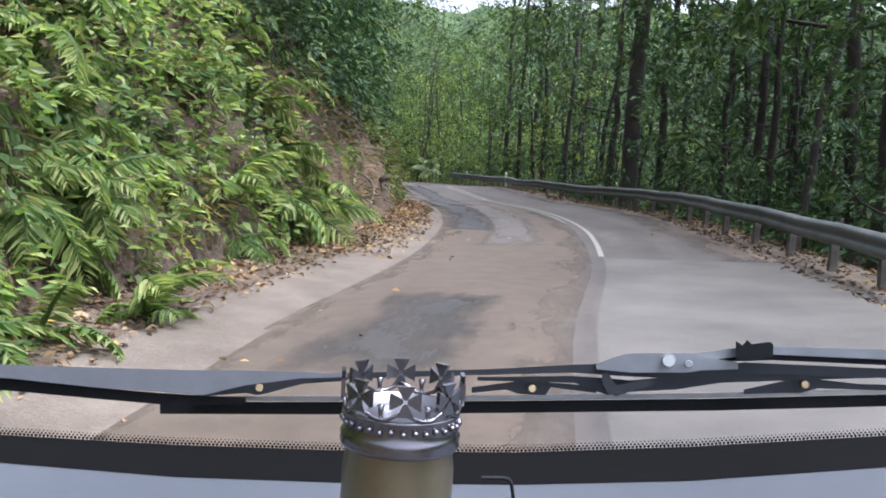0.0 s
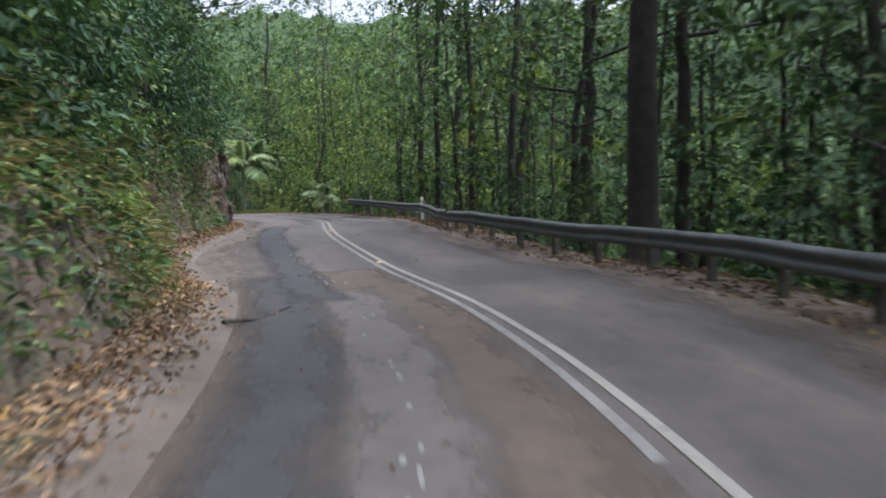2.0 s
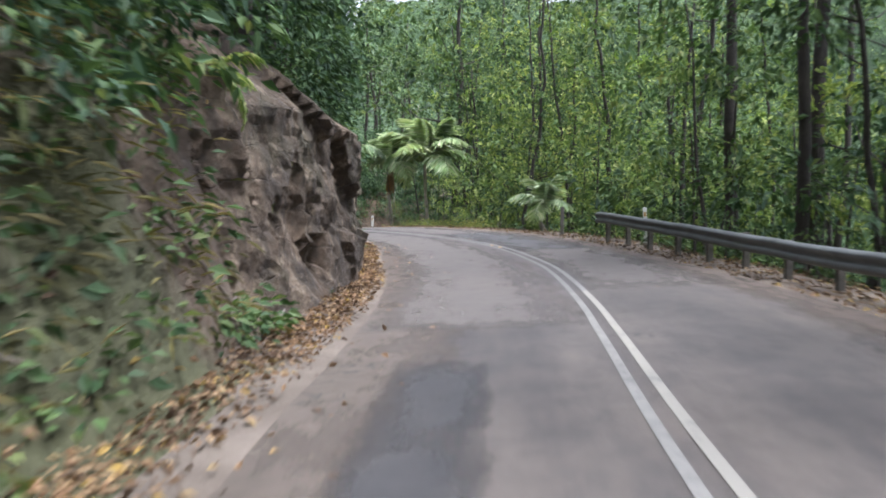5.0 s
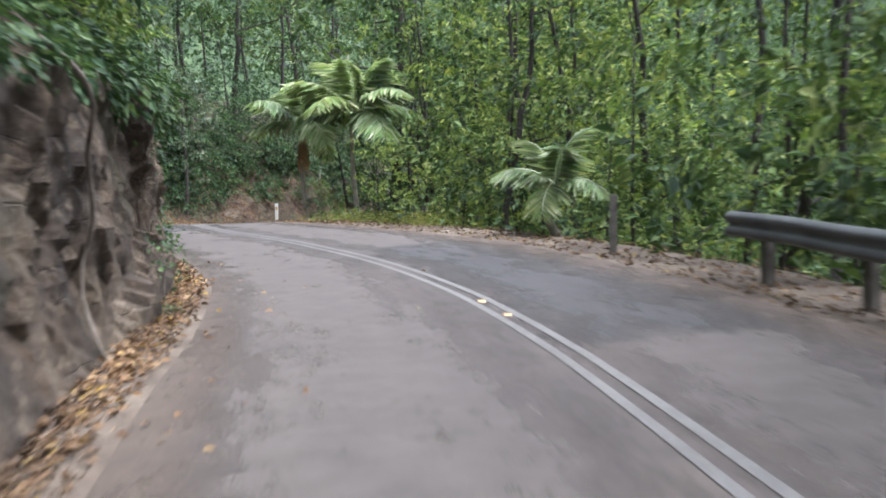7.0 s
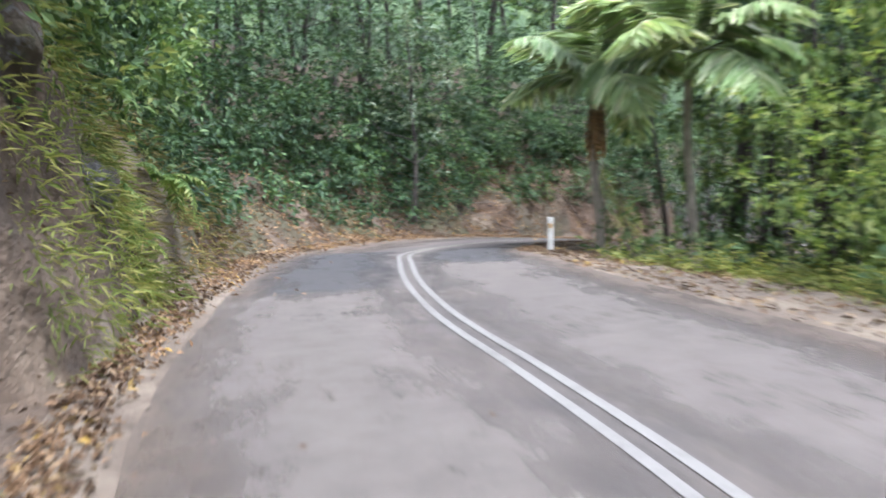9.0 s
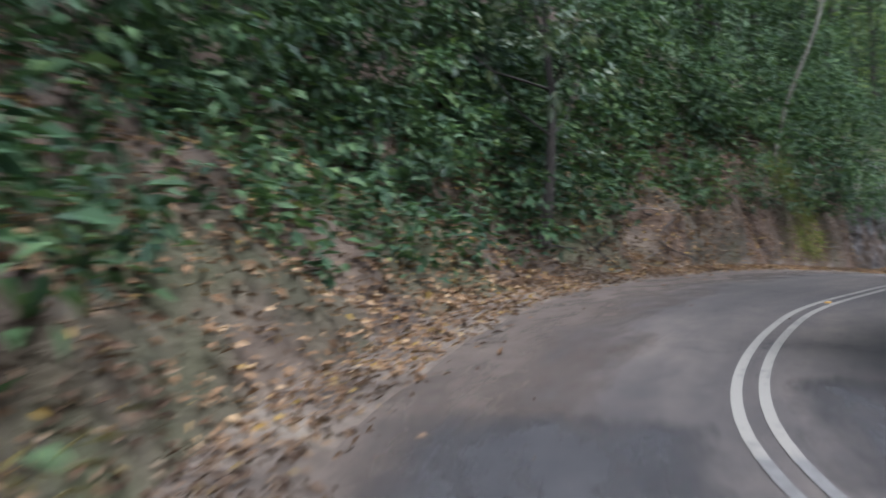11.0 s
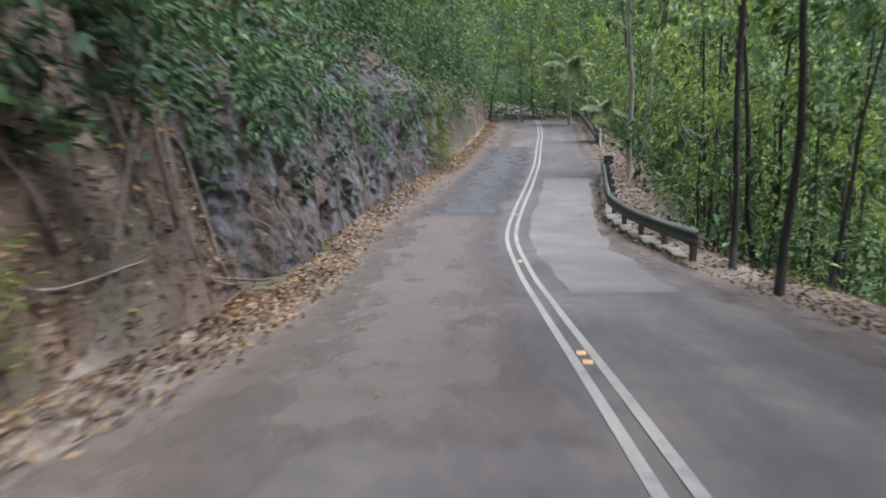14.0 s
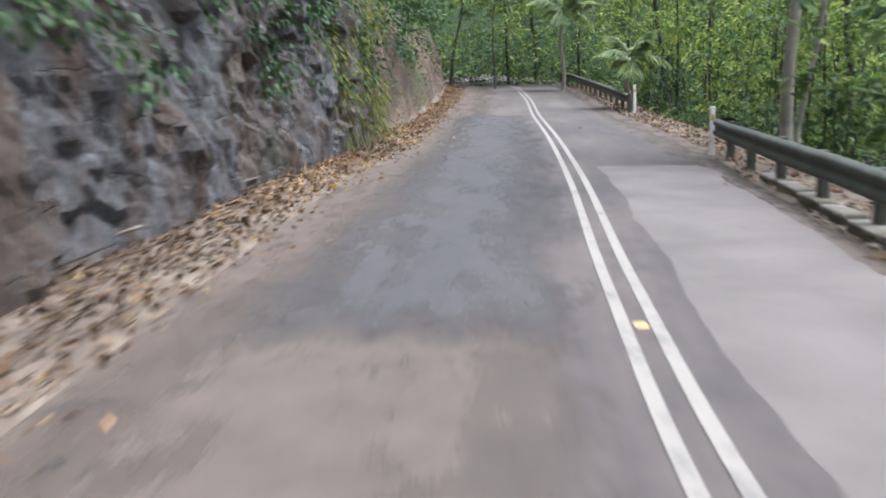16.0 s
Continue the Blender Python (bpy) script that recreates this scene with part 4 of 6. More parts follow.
# ---- build: the setting ----
build_ground()
build_hillside()
tagged(new("road", strip("road", -19.5, LONG - BACK - 1, lambda s: left_edge(s + BACK), lambda s: right_edge(s + BACK), 0.0, ASPHALT, 14)), "worn grey asphalt road with tyre tracks and dust", "road", kind="structure")
wavy = lambda a, n, w: (lambda s: a + w * noise.noise(Vector((s * n, a, 5.0))) + 0.3 * w * noise.noise(Vector((s * n * 5, a, 8.0))))


def stain(a, b, mid, half, n):
    """Two edges of a ragged patch that closes at both ends."""
    wide = lambda s: half * max(math.sin(math.pi * (s - a) / (b - a)), 0.0) ** 0.5
    return (lambda s: mid - wide(s) * (1 + 0.5 * noise.noise(Vector((s * n, mid, 1.0)))) - 0.01, lambda s: mid + wide(s) * (1 + 0.5 * noise.noise(Vector((s * n, mid, 4.0)))) + 0.01)


patches = [
    ("pale_patch", -6, 15.4, 0.2, wavy(3.2, 0.6, 0.25), PATCH_WORN, "pale worn surface of the outer lane"),
    ("pale_patch", 136.5, 158.5, wavy(0.45, 0.5, 0.12), wavy(2.05, 0.6, 0.2), PATCH_PALE, "pale concrete patch in the outer lane"),
    ("dark_patch", 88.0, 101.0, -2.6, -0.1, BITUMEN, "dark bitumen repair in the bend"),
    ("dark_patch", 91.0, 103.0, 0.1, 2.4, BITUMEN, "dark bitumen repair in the bend"),
    ("muddy_lane", -8.0, 36.0, -2.9, 0.0, MUD, "brown mud trodden over the inner lane"),
    ("damp_patch", 6.6, 11.2, -2.3, -0.7, DAMP, "dark damp patch in the muddy lane"),
    ("pale_track", 17.0, 33.0, -1.9, -0.7, PALE_DUST, "pale dry mud between the wheel tracks"),
    ("pale_dust", 54.0, 92.0, -3.0, 0.0, PALE_DUST, "pale dust over the inner lane"),
    ("pale_dust", 58.0, 96.0, 0.1, 2.6, PALE_DUST, "pale dust over the outer lane"),
    ("dark_patch", 20.0, 36.0, -2.75, -1.6, BITUMEN, "dark wet wheel track in the inner lane"),
    ("dark_patch", 31.0, 52.0, -2.2, -1.2, BITUMEN, "dark bitumen repair along the inner lane"),
    ("dark_patch", 68.0, 80.0, 0.12, 2.5, PATCH_DARK, "dark bitumen repair in the outer lane"),
    ("brown_dust", 128.0, 150.0, -3.2, -0.2, BROWN_DUST, "brown dust over the inner lane"),
    ("dark_patch", 148.0, 176.0, -2.9, -0.1, PATCH_DARK, "dark bitumen repair along the inner lane"),
]
for i, (n, a, b, l0, l1, m, lab) in enumerate(patches):
    tagged(new(n, strip(n, a, b, l0, l1, 0.0012 + 0.0003 * i, m, 6, 0.25)), lab, "road patch", kind="structure")
drip = random.Random(12)
for i in range(34):
    a = drip.uniform(18, 30) if i % 2 else drip.uniform(33, 46)
    b, lat = a + drip.uniform(0.12, 0.45), -1.33 + drip.gauss(0, 0.07)
    tagged(new("paint_mark", strip("mark", a, b, *stain(a, b, lat, drip.uniform(0.005, 0.013), 7.3), 0.0065, PAINT_DRIPS, 2, 0.05)), "dribble of old white paint in the lane", "road marking", kind="structure")
drift = table([(-20, 0.06), (15, 0.06), (20, 0.13), (26, 0.1), (32, 0), (37, -0.03), (44, -0.09), (51, -0.03), (54, 0), (58, 0.1), (63, 0.22), (68, 0.22), (72, 0.16), (76, 0.06), (81, -0.1), (86, 0), (240, 0)])
for lat, a, b, coat in ((-0.15, 23.0, 58, PAINT_OLD), (0.06, 15.6, 58, PAINT), (-0.15, 58, 100, PAINT_FAINT), (0.06, 58, 100, PAINT_FAINT), (-0.15, 100, 206, PAINT), (0.06, 100, 206, PAINT)):
    tagged(new("centre_line", strip("line", a, b, lambda s, l=lat: l + drift(s + BACK), lambda s, l=lat: l + 0.088 + drift(s + BACK), 0.007, coat, 1)), "worn white centre line", "road marking", kind="structure")

tagged(new("dirt_edge", strip("dirt", -8, 58, lambda s: left_edge(s + BACK) - 0.03, lambda s: left_edge(s + BACK) + 1.5 + 0.4 * noise.noise(Vector((s * 0.5, 2.0, 7.0))), 0.0008, DUSTY, 4, 0.4)), "pale dust washed over the edge of the asphalt", "verge", kind="structure")
tagged(new("dirt_edge", strip("dirt", 56, 204, lambda s: left_edge(s + BACK) - 0.03, lambda s: left_edge(s + BACK) + 1.9 + 0.4 * noise.noise(Vector((s * 0.4, 6.0, 7.0))), 0.0009, BROWN_WASH, 5, 0.4)), "brown leaf dust washed over the edge of the asphalt", "verge", kind="structure")
tagged(new("dirt_edge", strip("dirt", 14, 204, lambda s: right_edge(s + BACK) + 0.03, lambda s: right_edge(s + BACK) - 0.9, 0.0008, BROWN_WASH, 3, 0.4)), "brown leaf dust washed over the edge of the asphalt", "verge", kind="structure")

rock_face(50.5, 88, TAN_ROCK, "broken tan and brown rock face beside the road")
rock_face(132.5, 170.5, ROCK, "broken blue-grey rock face beside the road")
creeper("creeper", 7000, 31, 61, 77, 0.72, 1.2, 0.13, DEEP_LEAF, "dark creepers over the rock face", patchy=0.05)
creeper("creeper", 3000, 32, 84.3, 88, 0.35, 1.25, 0.08, BRIGHT_LEAF, "bright hanging creeper on the corner of the cutting", patchy=-0.1, hang=1.2)
creeper("creeper", 800, 33, 73, 83, 0.05, 0.8, 0.065, DEEP_LEAF, "sparse round ivy leaves on dark rock", 5, 0.9, 0.1)
creeper("creeper", 5000, 34, 132, 168, 0.35, 1.1, 0.12, DEEP_LEAF, "creepers hanging over the rock face", patchy=0.12, hang=1.0)
creeper("creeper", 4000, 36, 131, 152, 0.75, 1.2, 0.13, DEEP_LEAF, "dark creepers along the top of the face", patchy=-0.1, hang=0.9)
creeper("creeper", 3600, 35, 160, 170.4, 0.1, 1.1, 0.2, GRASS, "pale green grass hanging on the face", 14, 0.12, -0.1, 1.4)

# ---- rails and posts ----
guard_rail(-18, 71.3, lambda s: right_edge(s + BACK) + 0.55, ZINC, "weathered galvanised steel guard rail on posts", 0.73, sink=lambda s: 0.09 * min(max((s - 20) / 20, 0), 1) + 0.17 * math.exp(-(((s - 47) / 5.5) ** 2)) - 0.2 * min(max((s - 58) / 12, 0), 1))
guard_rail(140, 160.2, lambda s: right_edge(s + BACK) + 0.3 - 0.025 * max(s - 152, 0), OLD_ZINC, "dark mossy steel guard rail on posts", 0.66, 1.9)
guard_rail(176, 204, lambda s: right_edge(s + BACK) + 0.3, OLD_ZINC, "dark mossy steel guard rail on posts", 0.66, 2.0, False)
guide_post(-0.95, 53.6, 0.85, "white guide post behind the guard rail", WHITE)
guide_post(-3.95, 69.3, 0.85, "white guide post behind the guard rail", WHITE, 0.1, 2.42)
guide_post(-6.64, 75.0, 0.98, "grey weathered post on the leafy verge", POST_WOOD, 0.12)
guide_post(-19.15, 96.3, 0.8, "white guide post on the inside of the bend", WHITE, 0.12, 1.49)
guide_post(-9.85, 154.2, 0.85, "white guide post behind the guard rail", WHITE)
guide_post(*on_road(176, 3.3)[:2], 0.95, "white guide post beyond the rail", WHITE)
for s in (36.9, 46.5, 70.2, 71.3, 109.5, 116.0, 121.5, 130.9, 131.4, 140.9, 148.6):
    marker(s, drift(s + BACK))

# ---- palms and single trees ----
palm(-18.95, 99.5, 4.6, 3.1, 12, 3, "feather palm with a skirt of dead tan fronds", 8)
palm(-16.35, 98.0, 5.0, 3.5, 11, 4, "tall feather palm behind the bend")
palm(-7.7, 79.8, 2.35, 1.75, 8, 5, "low feather palm on the slope below the road")
palm(-2.5, 186.0, 0.3, 2.2, 9, 6, "pale feather palm among the trees")
palm(-4.6, 171.5, -1.9, 1.7, 8, 7, "low palm behind the far rail")


def stem(x, y, high, thick, lean, bark, label, seed, name="tree"):
    """A single tree told apart by its trunk: bare below, small crown above."""
    rng = np.random.default_rng(seed)
    s, lat = road_at(x, y)
    base = ground_at(s, lat)
    t = empty(name, Matrix.Translation(base), label, "tree", "single trees")
    n = 12
    pts = [(lean[0] * high * i / n + 0.05 * math.sin(i * 1.1 + seed), lean[1] * high * i / n + 0.05 * math.cos(i * 0.9), high * i / n - (0.5 if i == 0 else 0)) for i in range(n + 1)]
    parts = [tube(pts, [thick * (1 - 0.55 * i / n) * (1.3 if i == 0 else 1) for i in range(n + 1)], 12)]
    bl = []
    for i in range(7):
        h = high * rng.uniform(0.6, 1.0)
        a = rng.uniform(0, 6.28)
        k = int(h / high * n)
        tip = Vector(pts[min(k, n)]) + Vector((math.cos(a), math.sin(a), 0.7)) * high * 0.12
        parts.append(tube([pts[min(k, n)], Vector(pts[min(k, n)]).lerp(tip, 0.5) + Vector((0, 0, 0.1)), tip], [thick * 0.3, thick * 0.2, thick * 0.08], 6))
        bl.append((*tip, high * 0.09))
    v, f = joined(parts)
    child("trunk", sheet("trunk", v, f, [bark]), t)
    child("crown", crown_mesh(seed, "crown", GREEN_LEAF, bl, 60, 0.28), t)
    return t


stem(4.0, 38.6, 19, 0.36, (0.01, 0.0), DARK_BARK, "thick dark-barked tree behind the guard rail", 1)
stem(1.9, 48.6, 16, 0.13, (0.02, 0.0), DARK_BARK, "slender dark tree behind the guard rail", 2)
stem(1.3, 62.3, 18, 0.2, (-0.03, 0.0), DARK_BARK, "leaning dark tree in the forest", 3)
stem(7.0, 31.0, 14, 0.16, (0.03, 0), DARK_BARK, "dark tree behind the guard rail", 4)
stem(-0.5, 66.0, 16, 0.17, (0.0, 0), DARK_BARK, "dark tree at the end of the rail", 5)
stem(0.5, 70.0, 17, 0.24, (0.02, 0), DARK_BARK, "dark tree at the end of the rail", 6)
stem(-1.2, 73.5, 16, 0.22, (-0.02, 0), DARK_BARK, "dark tree at the end of the rail", 7)
stem(-24.9, 122.5, 8, 0.07, (0.28, 0.05), PALE_BARK, "leaning pale dead trunk on the bank", 8)
stem(-9.3, 152.6, 9, 0.1, (-0.02, 0), PALE_BARK, "pale forked tree behind the rail", 9)
stem(-8.7, 153.2, 8, 0.05, (0.1, 0), PALE_BARK, "thin pale tree leaning behind the rail", 10)
stem(-14.6, 130.6, 9, 0.07, (0.03, 0), DARK_BARK, "slender dark tree by the road", 11)
stem(-13.2, 128.0, 10, 0.12, (0.06, 0), DARK_BARK, "leaning dark tree by the road", 12)
stem(-13.8, 134.0, 9, 0.06, (0.0, 0), DARK_BARK, "slender dark tree by the road", 13)
stem(-11.5, 131.0, 10, 0.09, (-0.03, 0), DARK_BARK, "slender dark tree by the road", 14)

# ---- forest ----
def trees(kind, seeds, *a):
    return [make_tree(kind, sd, *a) for sd in seeds]


TALL = trees("tree", (11, 12, 13), 20, 0.1, 3.0, 3.2, 34, 0.85, 1.5, 0.21, GREEN_LEAF, DARK_BARK, 56, "tall leafy rainforest tree with a dark trunk", "forest trees")
DIM = trees("tree", (21, 22, 23), 18, 0.1, 1.0, 3.2, 34, 0.9, 1.6, 0.26, DEEP_LEAF, DARK_BARK, 36, "dark dense rainforest tree", "forest trees")
YOUNG = trees("sapling", (31, 32, 33), 6.0, 0.06, 0.4, 1.5, 24, 0.5, 0.95, 0.19, GREEN_LEAF, DARK_BARK, 52, "leafy sapling in the undergrowth", "saplings")
CANOPY = trees("tree", (71, 72, 73), 17, 0.22, 7.0, 5.5, 46, 1.3, 2.1, 0.34, GREEN_LEAF, DARK_BARK, 15, "tall spreading tree whose crown hangs over the road", "canopy trees")
HANG = trees("tree", (81, 82, 83), 9.5, 0.11, 0.4, 2.3, 48, 0.6, 1.15, 0.17, DEEP_LEAF, DARK_BARK, 44, "dark leafy tree leaning out over the bank", "trees over the bank")
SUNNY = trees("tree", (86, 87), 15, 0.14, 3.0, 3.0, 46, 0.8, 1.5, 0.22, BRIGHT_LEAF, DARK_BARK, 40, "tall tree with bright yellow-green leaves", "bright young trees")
LIGHT = trees("sapling", (41, 42), 6.5, 0.06, 2.4, 1.6, 22, 0.5, 0.9, 0.2, BRIGHT_LEAF, DARK_BARK, 70, "young tree with bright yellow-green leaves", "bright young trees")
SHRUB = trees("shrub", (51, 52, 53), 2.6, 0.04, 0.2, 1.0, 16, 0.4, 0.75, 0.16, DEEP_LEAF, DARK_BARK, 100, "dense dark green shrub on the slope", "undergrowth shrubs")
BUSH = trees("shrub", (61, 62), 2.2, 0.04, 0.2, 1.0, 15, 0.4, 0.7, 0.15, GREEN_LEAF, DARK_BARK, 105, "leafy green shrub by the road", "undergrowth shrubs")
SILVER_TREE = trees("tree", (91,), 9.0, 0.12, 1.5, 2.0, 34, 0.7, 1.2, 0.22, SILVER_LEAF, DARK_BARK, 60, "tree with dull blue-green leaves above the bend", "single trees")


CLEAR = [(-18.9, 99.6), (-17.5, 96.5), (-18.2, 93.5), (-15.6, 99.2), (-12.4, 88.8), (-7.6, 79.5), (-8.6, 77.5), (-9.3, 152.6), (-2.5, 186.0), (-16.5, 91.0), (-17.5, 98), (-14, 93.5), (-7, 80.8), (-16.0, 95.0)]


def beside(seed, s0, s1, off0, off1, count, gap):
    """Places by their distance beyond the edge of the road: right if positive, left of the verge if negative."""
    rng, out = random.Random(seed), []
    for _ in range(count * 10):
        s, o = rng.uniform(s0, s1), rng.uniform(off0, off1)
        lat = right_edge(s + BACK) + o if o > 0 else left_edge(s + BACK) + o
        p = ground_at(s, lat, -0.08)
        if any((p.xy - Vector(q)).length < 2.6 for q in CLEAR):
            continue
        if all((p.xy - q.xy).length > gap for q in out):
            out.append(p)
            if len(out) >= count:
                break
    return out


# the valley side
scatter(TALL, beside(1, 14, 70, 4.5, 14, 12, 3.0), seed=1)
scatter(TALL, beside(64, 70, 102, 10, 16, 5, 3.0), seed=64)
scatter(TALL, beside(65, 104, 132, 4.0, 14, 9, 3.0), seed=65)
scatter(TALL, beside(36, 132, 205, 8, 18, 5, 3.0), seed=36)
scatter(DIM, beside(2, 13, 44, 4.5, 13, 10, 2.6), 0.8, 1.2, seed=2)
scatter(DIM, beside(66, 66, 104, 10, 17, 3, 3.0), 0.8, 1.2, seed=66)
scatter(DIM, beside(67, 104, 130, 4.5, 13, 7, 3.0), 0.8, 1.2, seed=67)
scatter(DIM, beside(35, 13, 44, 6, 16, 6, 2.4), 0.9, 1.3, seed=35)
scatter(LIGHT, beside(48, 40, 70, 4.5, 12, 6, 2.0), 1.0, 1.5, seed=48)
scatter(LIGHT, beside(37, 140, 205, 4.0, 12, 9, 2.2), 0.8, 1.5, seed=37)
scatter(LIGHT, beside(21, 70, 205, 5.5, 16, 22, 2.6), 0.9, 1.6, seed=21)
scatter(YOUNG, beside(69, 104, 142, 2.6, 9, 18, 1.6), 0.9, 1.5, seed=69)
scatter(YOUNG, beside(3, 44, 205, 2.6, 11, 58, 1.7), 0.8, 1.4, seed=3)
scatter(HANG, beside(75, 6, 46, 2.8, 8, 18, 2.0), 0.8, 1.3, seed=75)
scatter(YOUNG, beside(80, 22, 62, 6, 14, 12, 2.6), 1.4, 2.2, seed=80)
scatter(YOUNG, beside(76, 68, 84, 3.0, 9, 7, 1.8), 1.2, 2.0, seed=76)
scatter(DIM, beside(87, 50, 68, 3.6, 9, 5, 2.2), 0.7, 1.0, seed=87)
scatter(YOUNG, beside(81, 142, 172, 2.0, 6, 12, 1.8), 0.5, 1.0, seed=81)
scatter(LIGHT, beside(84, 144, 172, 1.8, 6, 9, 2.0), 0.45, 0.8, seed=84)
scatter(CANOPY, beside(31, 16, 60, 4.0, 6.5, 7, 4.5), 0.9, 1.2, seed=31)
scatter(CANOPY, beside(44, 104, 134, 3.8, 6.5, 4, 4.5), 0.9, 1.2, seed=44)
scatter(SHRUB, beside(4, -4, 205, 2.0, 9, 60, 1.5), seed=4)
scatter(BUSH, beside(5, -4, 205, 1.8, 8, 44, 1.5), seed=5)
# the hill side
overhang("foliage", 34000, 71, 18, 54, 0.7, 5.0, 1.5, 0.17, DEEP_LEAF, "dark foliage leaning out over the bank")
overhang("foliage", 9000, 72, 14, 54, 0.75, 4.0, 1.8, 0.18, GREEN_LEAF, "green foliage leaning out over the bank")
overhang("foliage", 11000, 79, 3, 18, 0.3, 2.5, 0.7, 0.16, GREEN_LEAF, "green foliage over the fern bank")
overhang("foliage", 5000, 86, 74, 84, 0.9, 3.5, 1.8, 0.15, BRIGHT_LEAF, "bright sprays leaning out over the corner")
overhang("foliage", 16000, 73, 56, 78, 0.9, 4.0, 1.8, 0.17, DEEP_LEAF, "dark foliage hanging over the rock face")
overhang("foliage", 12000, 74, 85.5, 97, 0.9, 5.0, 1.5, 0.18, GREEN_LEAF, "leafy green growth leaning out over the bank")
overhang("foliage", 12000, 78, 95, 114, 0.35, 3.0, 1.2, 0.18, DEEP_LEAF, "dark foliage low over the bank")
overhang("foliage", 18000, 82, 106, 134, 0.5, 2.5, 1.2, 0.18, DEEP_LEAF, "dark foliage over the red bank")
overhang("foliage", 26000, 75, 95, 136, 0.85, 6.0, 1.0, 0.19, DEEP_LEAF, "dark foliage leaning out over the bank")
overhang("foliage", 24000, 76, 124, 178, 0.55, 4.0, 2.0, 0.17, DEEP_LEAF, "dark foliage hanging over the rock face")
overhang("foliage", 8000, 77, 136, 178, 0.6, 4.0, 1.5, 0.17, GREEN_LEAF, "green foliage hanging over the rock face")
scatter(HANG, beside(55, 14, 66, -7.0, -4.4, 10, 2.2), 0.8, 1.1, seed=55)
scatter(HANG, beside(68, 58, 86, -7.0, -4.6, 9, 2.0), 0.9, 1.2, seed=68)
scatter(HANG, beside(53, 97, 132, -7.0, -4.8, 12, 2.2), 0.8, 1.1, seed=53)
scatter(HANG, beside(54, 132, 178, -6.5, -4.4, 10, 2.2), 0.6, 0.9, seed=54)
scatter(CANOPY, beside(32, 14, 62, -7.5, -4.6, 11, 3.8), 0.75, 1.0, seed=32)
scatter(CANOPY, beside(38, 98, 160, -7.5, -4.6, 13, 3.8), 0.75, 1.0, seed=38)
scatter(DIM, beside(6, 10, 190, -12, -6.5, 24, 3.2), 0.7, 1.0, seed=6)
scatter(SILVER_TREE, beside(58, 92, 118, -11, -6.0, 9, 2.4), 0.8, 1.2, seed=58)
scatter(SHRUB, beside(9, 2, 205, -7, -3.2, 40, 1.4), 0.7, 1.2, seed=9)
scatter(BUSH, beside(10, 2, 205, -5, -2.9, 30, 1.4), 0.5, 1.0, seed=10)
# past the bend and at the far end of the road
scatter(CANOPY, [ground_at(*road_at(x, y)) for x, y in ((-10.6, 58.0), (-12.6, 64.5), (-14.8, 71.0), (-17.0, 77.0))], 0.7, 0.85, seed=77)
scatter(CANOPY, [ground_at(*road_at(x, y)) for x, y in ((-9.6, 50.0), (-10.6, 55.0), (-8.8, 45.5))], 0.8, 0.95, seed=85)
scatter(HANG, [ground_at(*road_at(x, y)) for x, y in ((-11.8, 61.0), (-13.4, 67.5), (-15.6, 74.0))], 0.9, 1.1, seed=78)
scatter(SUNNY, beside(72, 158, 196, -9, -4.6, 7, 3.4), 0.7, 1.0, seed=72)
scatter(SUNNY, beside(73, 152, 198, 3.6, 8, 7, 3.6), 0.8, 1.1, seed=73)
scatter(TALL, beside(74, 66, 92, -10, -6.5, 6, 3.2), 0.6, 0.8, seed=74)
scatter(SUNNY, [ground_at(*road_at(x, y)) for x, y in ((-9.4, 96.5), (-10.5, 99.5), (-7.5, 93.0), (-5.0, 87.5), (-8.0, 104.5), (-3.0, 81.5), (-13.2, 101.5), (-15.0, 107.0), (-10.5, 104.5), (-2.0, 93.0))], 0.85, 1.15, seed=70)
scatter(TALL, [ground_at(*road_at(x, y)) for x, y in ((-3, 83), (-4.5, 91.5), (-8, 102), (1.5, 73), (3.5, 66), (-11.5, 108), (-17, 114))], 1.0, 1.3, seed=47)
scatter(TALL, [ground_at(s, l) for s, l in ((197, -13), (199, -9), (204, 2), (201, 12))], 0.9, 1.2, seed=33)
scatter(LIGHT, [ground_at(s, l) for s, l in ((193, -6), (195, -8), (201, -3.6), (202, 0), (201, 4), (196, 7), (192, 9), (194, 5.5))], 1.1, 1.8, seed=34)
scatter(TALL, beside(40, 178, 205, 6, 14, 2, 2.4), 0.7, 1.1, seed=40)
scatter(TALL, beside(41, 184, 205, -14, -6, 3, 2.4), 0.7, 1.1, seed=41)
scatter(YOUNG, beside(42, 172, 205, -8, -3, 14, 1.6), 0.9, 1.5, seed=42)
scatter(LIGHT, [ground_at(*road_at(x, y)) for x, y in ((-10.5, 93.5), (-6.0, 84.5), (-2.5, 72.0), (-1.0, 79.0), (-12.0, 113.0), (-5.0, 190.0), (-10.0, 120.0), (-8.5, 88.5))], 0.9, 1.15, seed=11)
scatter(LIGHT, [ground_at(*road_at(x, y)) for x, y in ((-13.7, 90.5), (-12.9, 92.0))], 0.55, 0.62, seed=12)
scatter(TALL, [ground_at(*road_at(x, y)) for x, y in ((-9.5, 86.5), (-9.5, 92.0), (-7.0, 88.5))], 0.9, 1.1, seed=83)
scatter(SILVER_TREE, [ground_at(*road_at(-27.0, 106.0), 0.3)], 0.8, 0.8, seed=61)
scatter(BUSH, [ground_at(*road_at(x, y)) for x, y in ((-17.2, 96.4), (-16.0, 94.8), (-17.9, 98.2), (-14.9, 92.6), (-13.6, 96.6), (-15.6, 96.6))], 0.4, 0.7, seed=62)
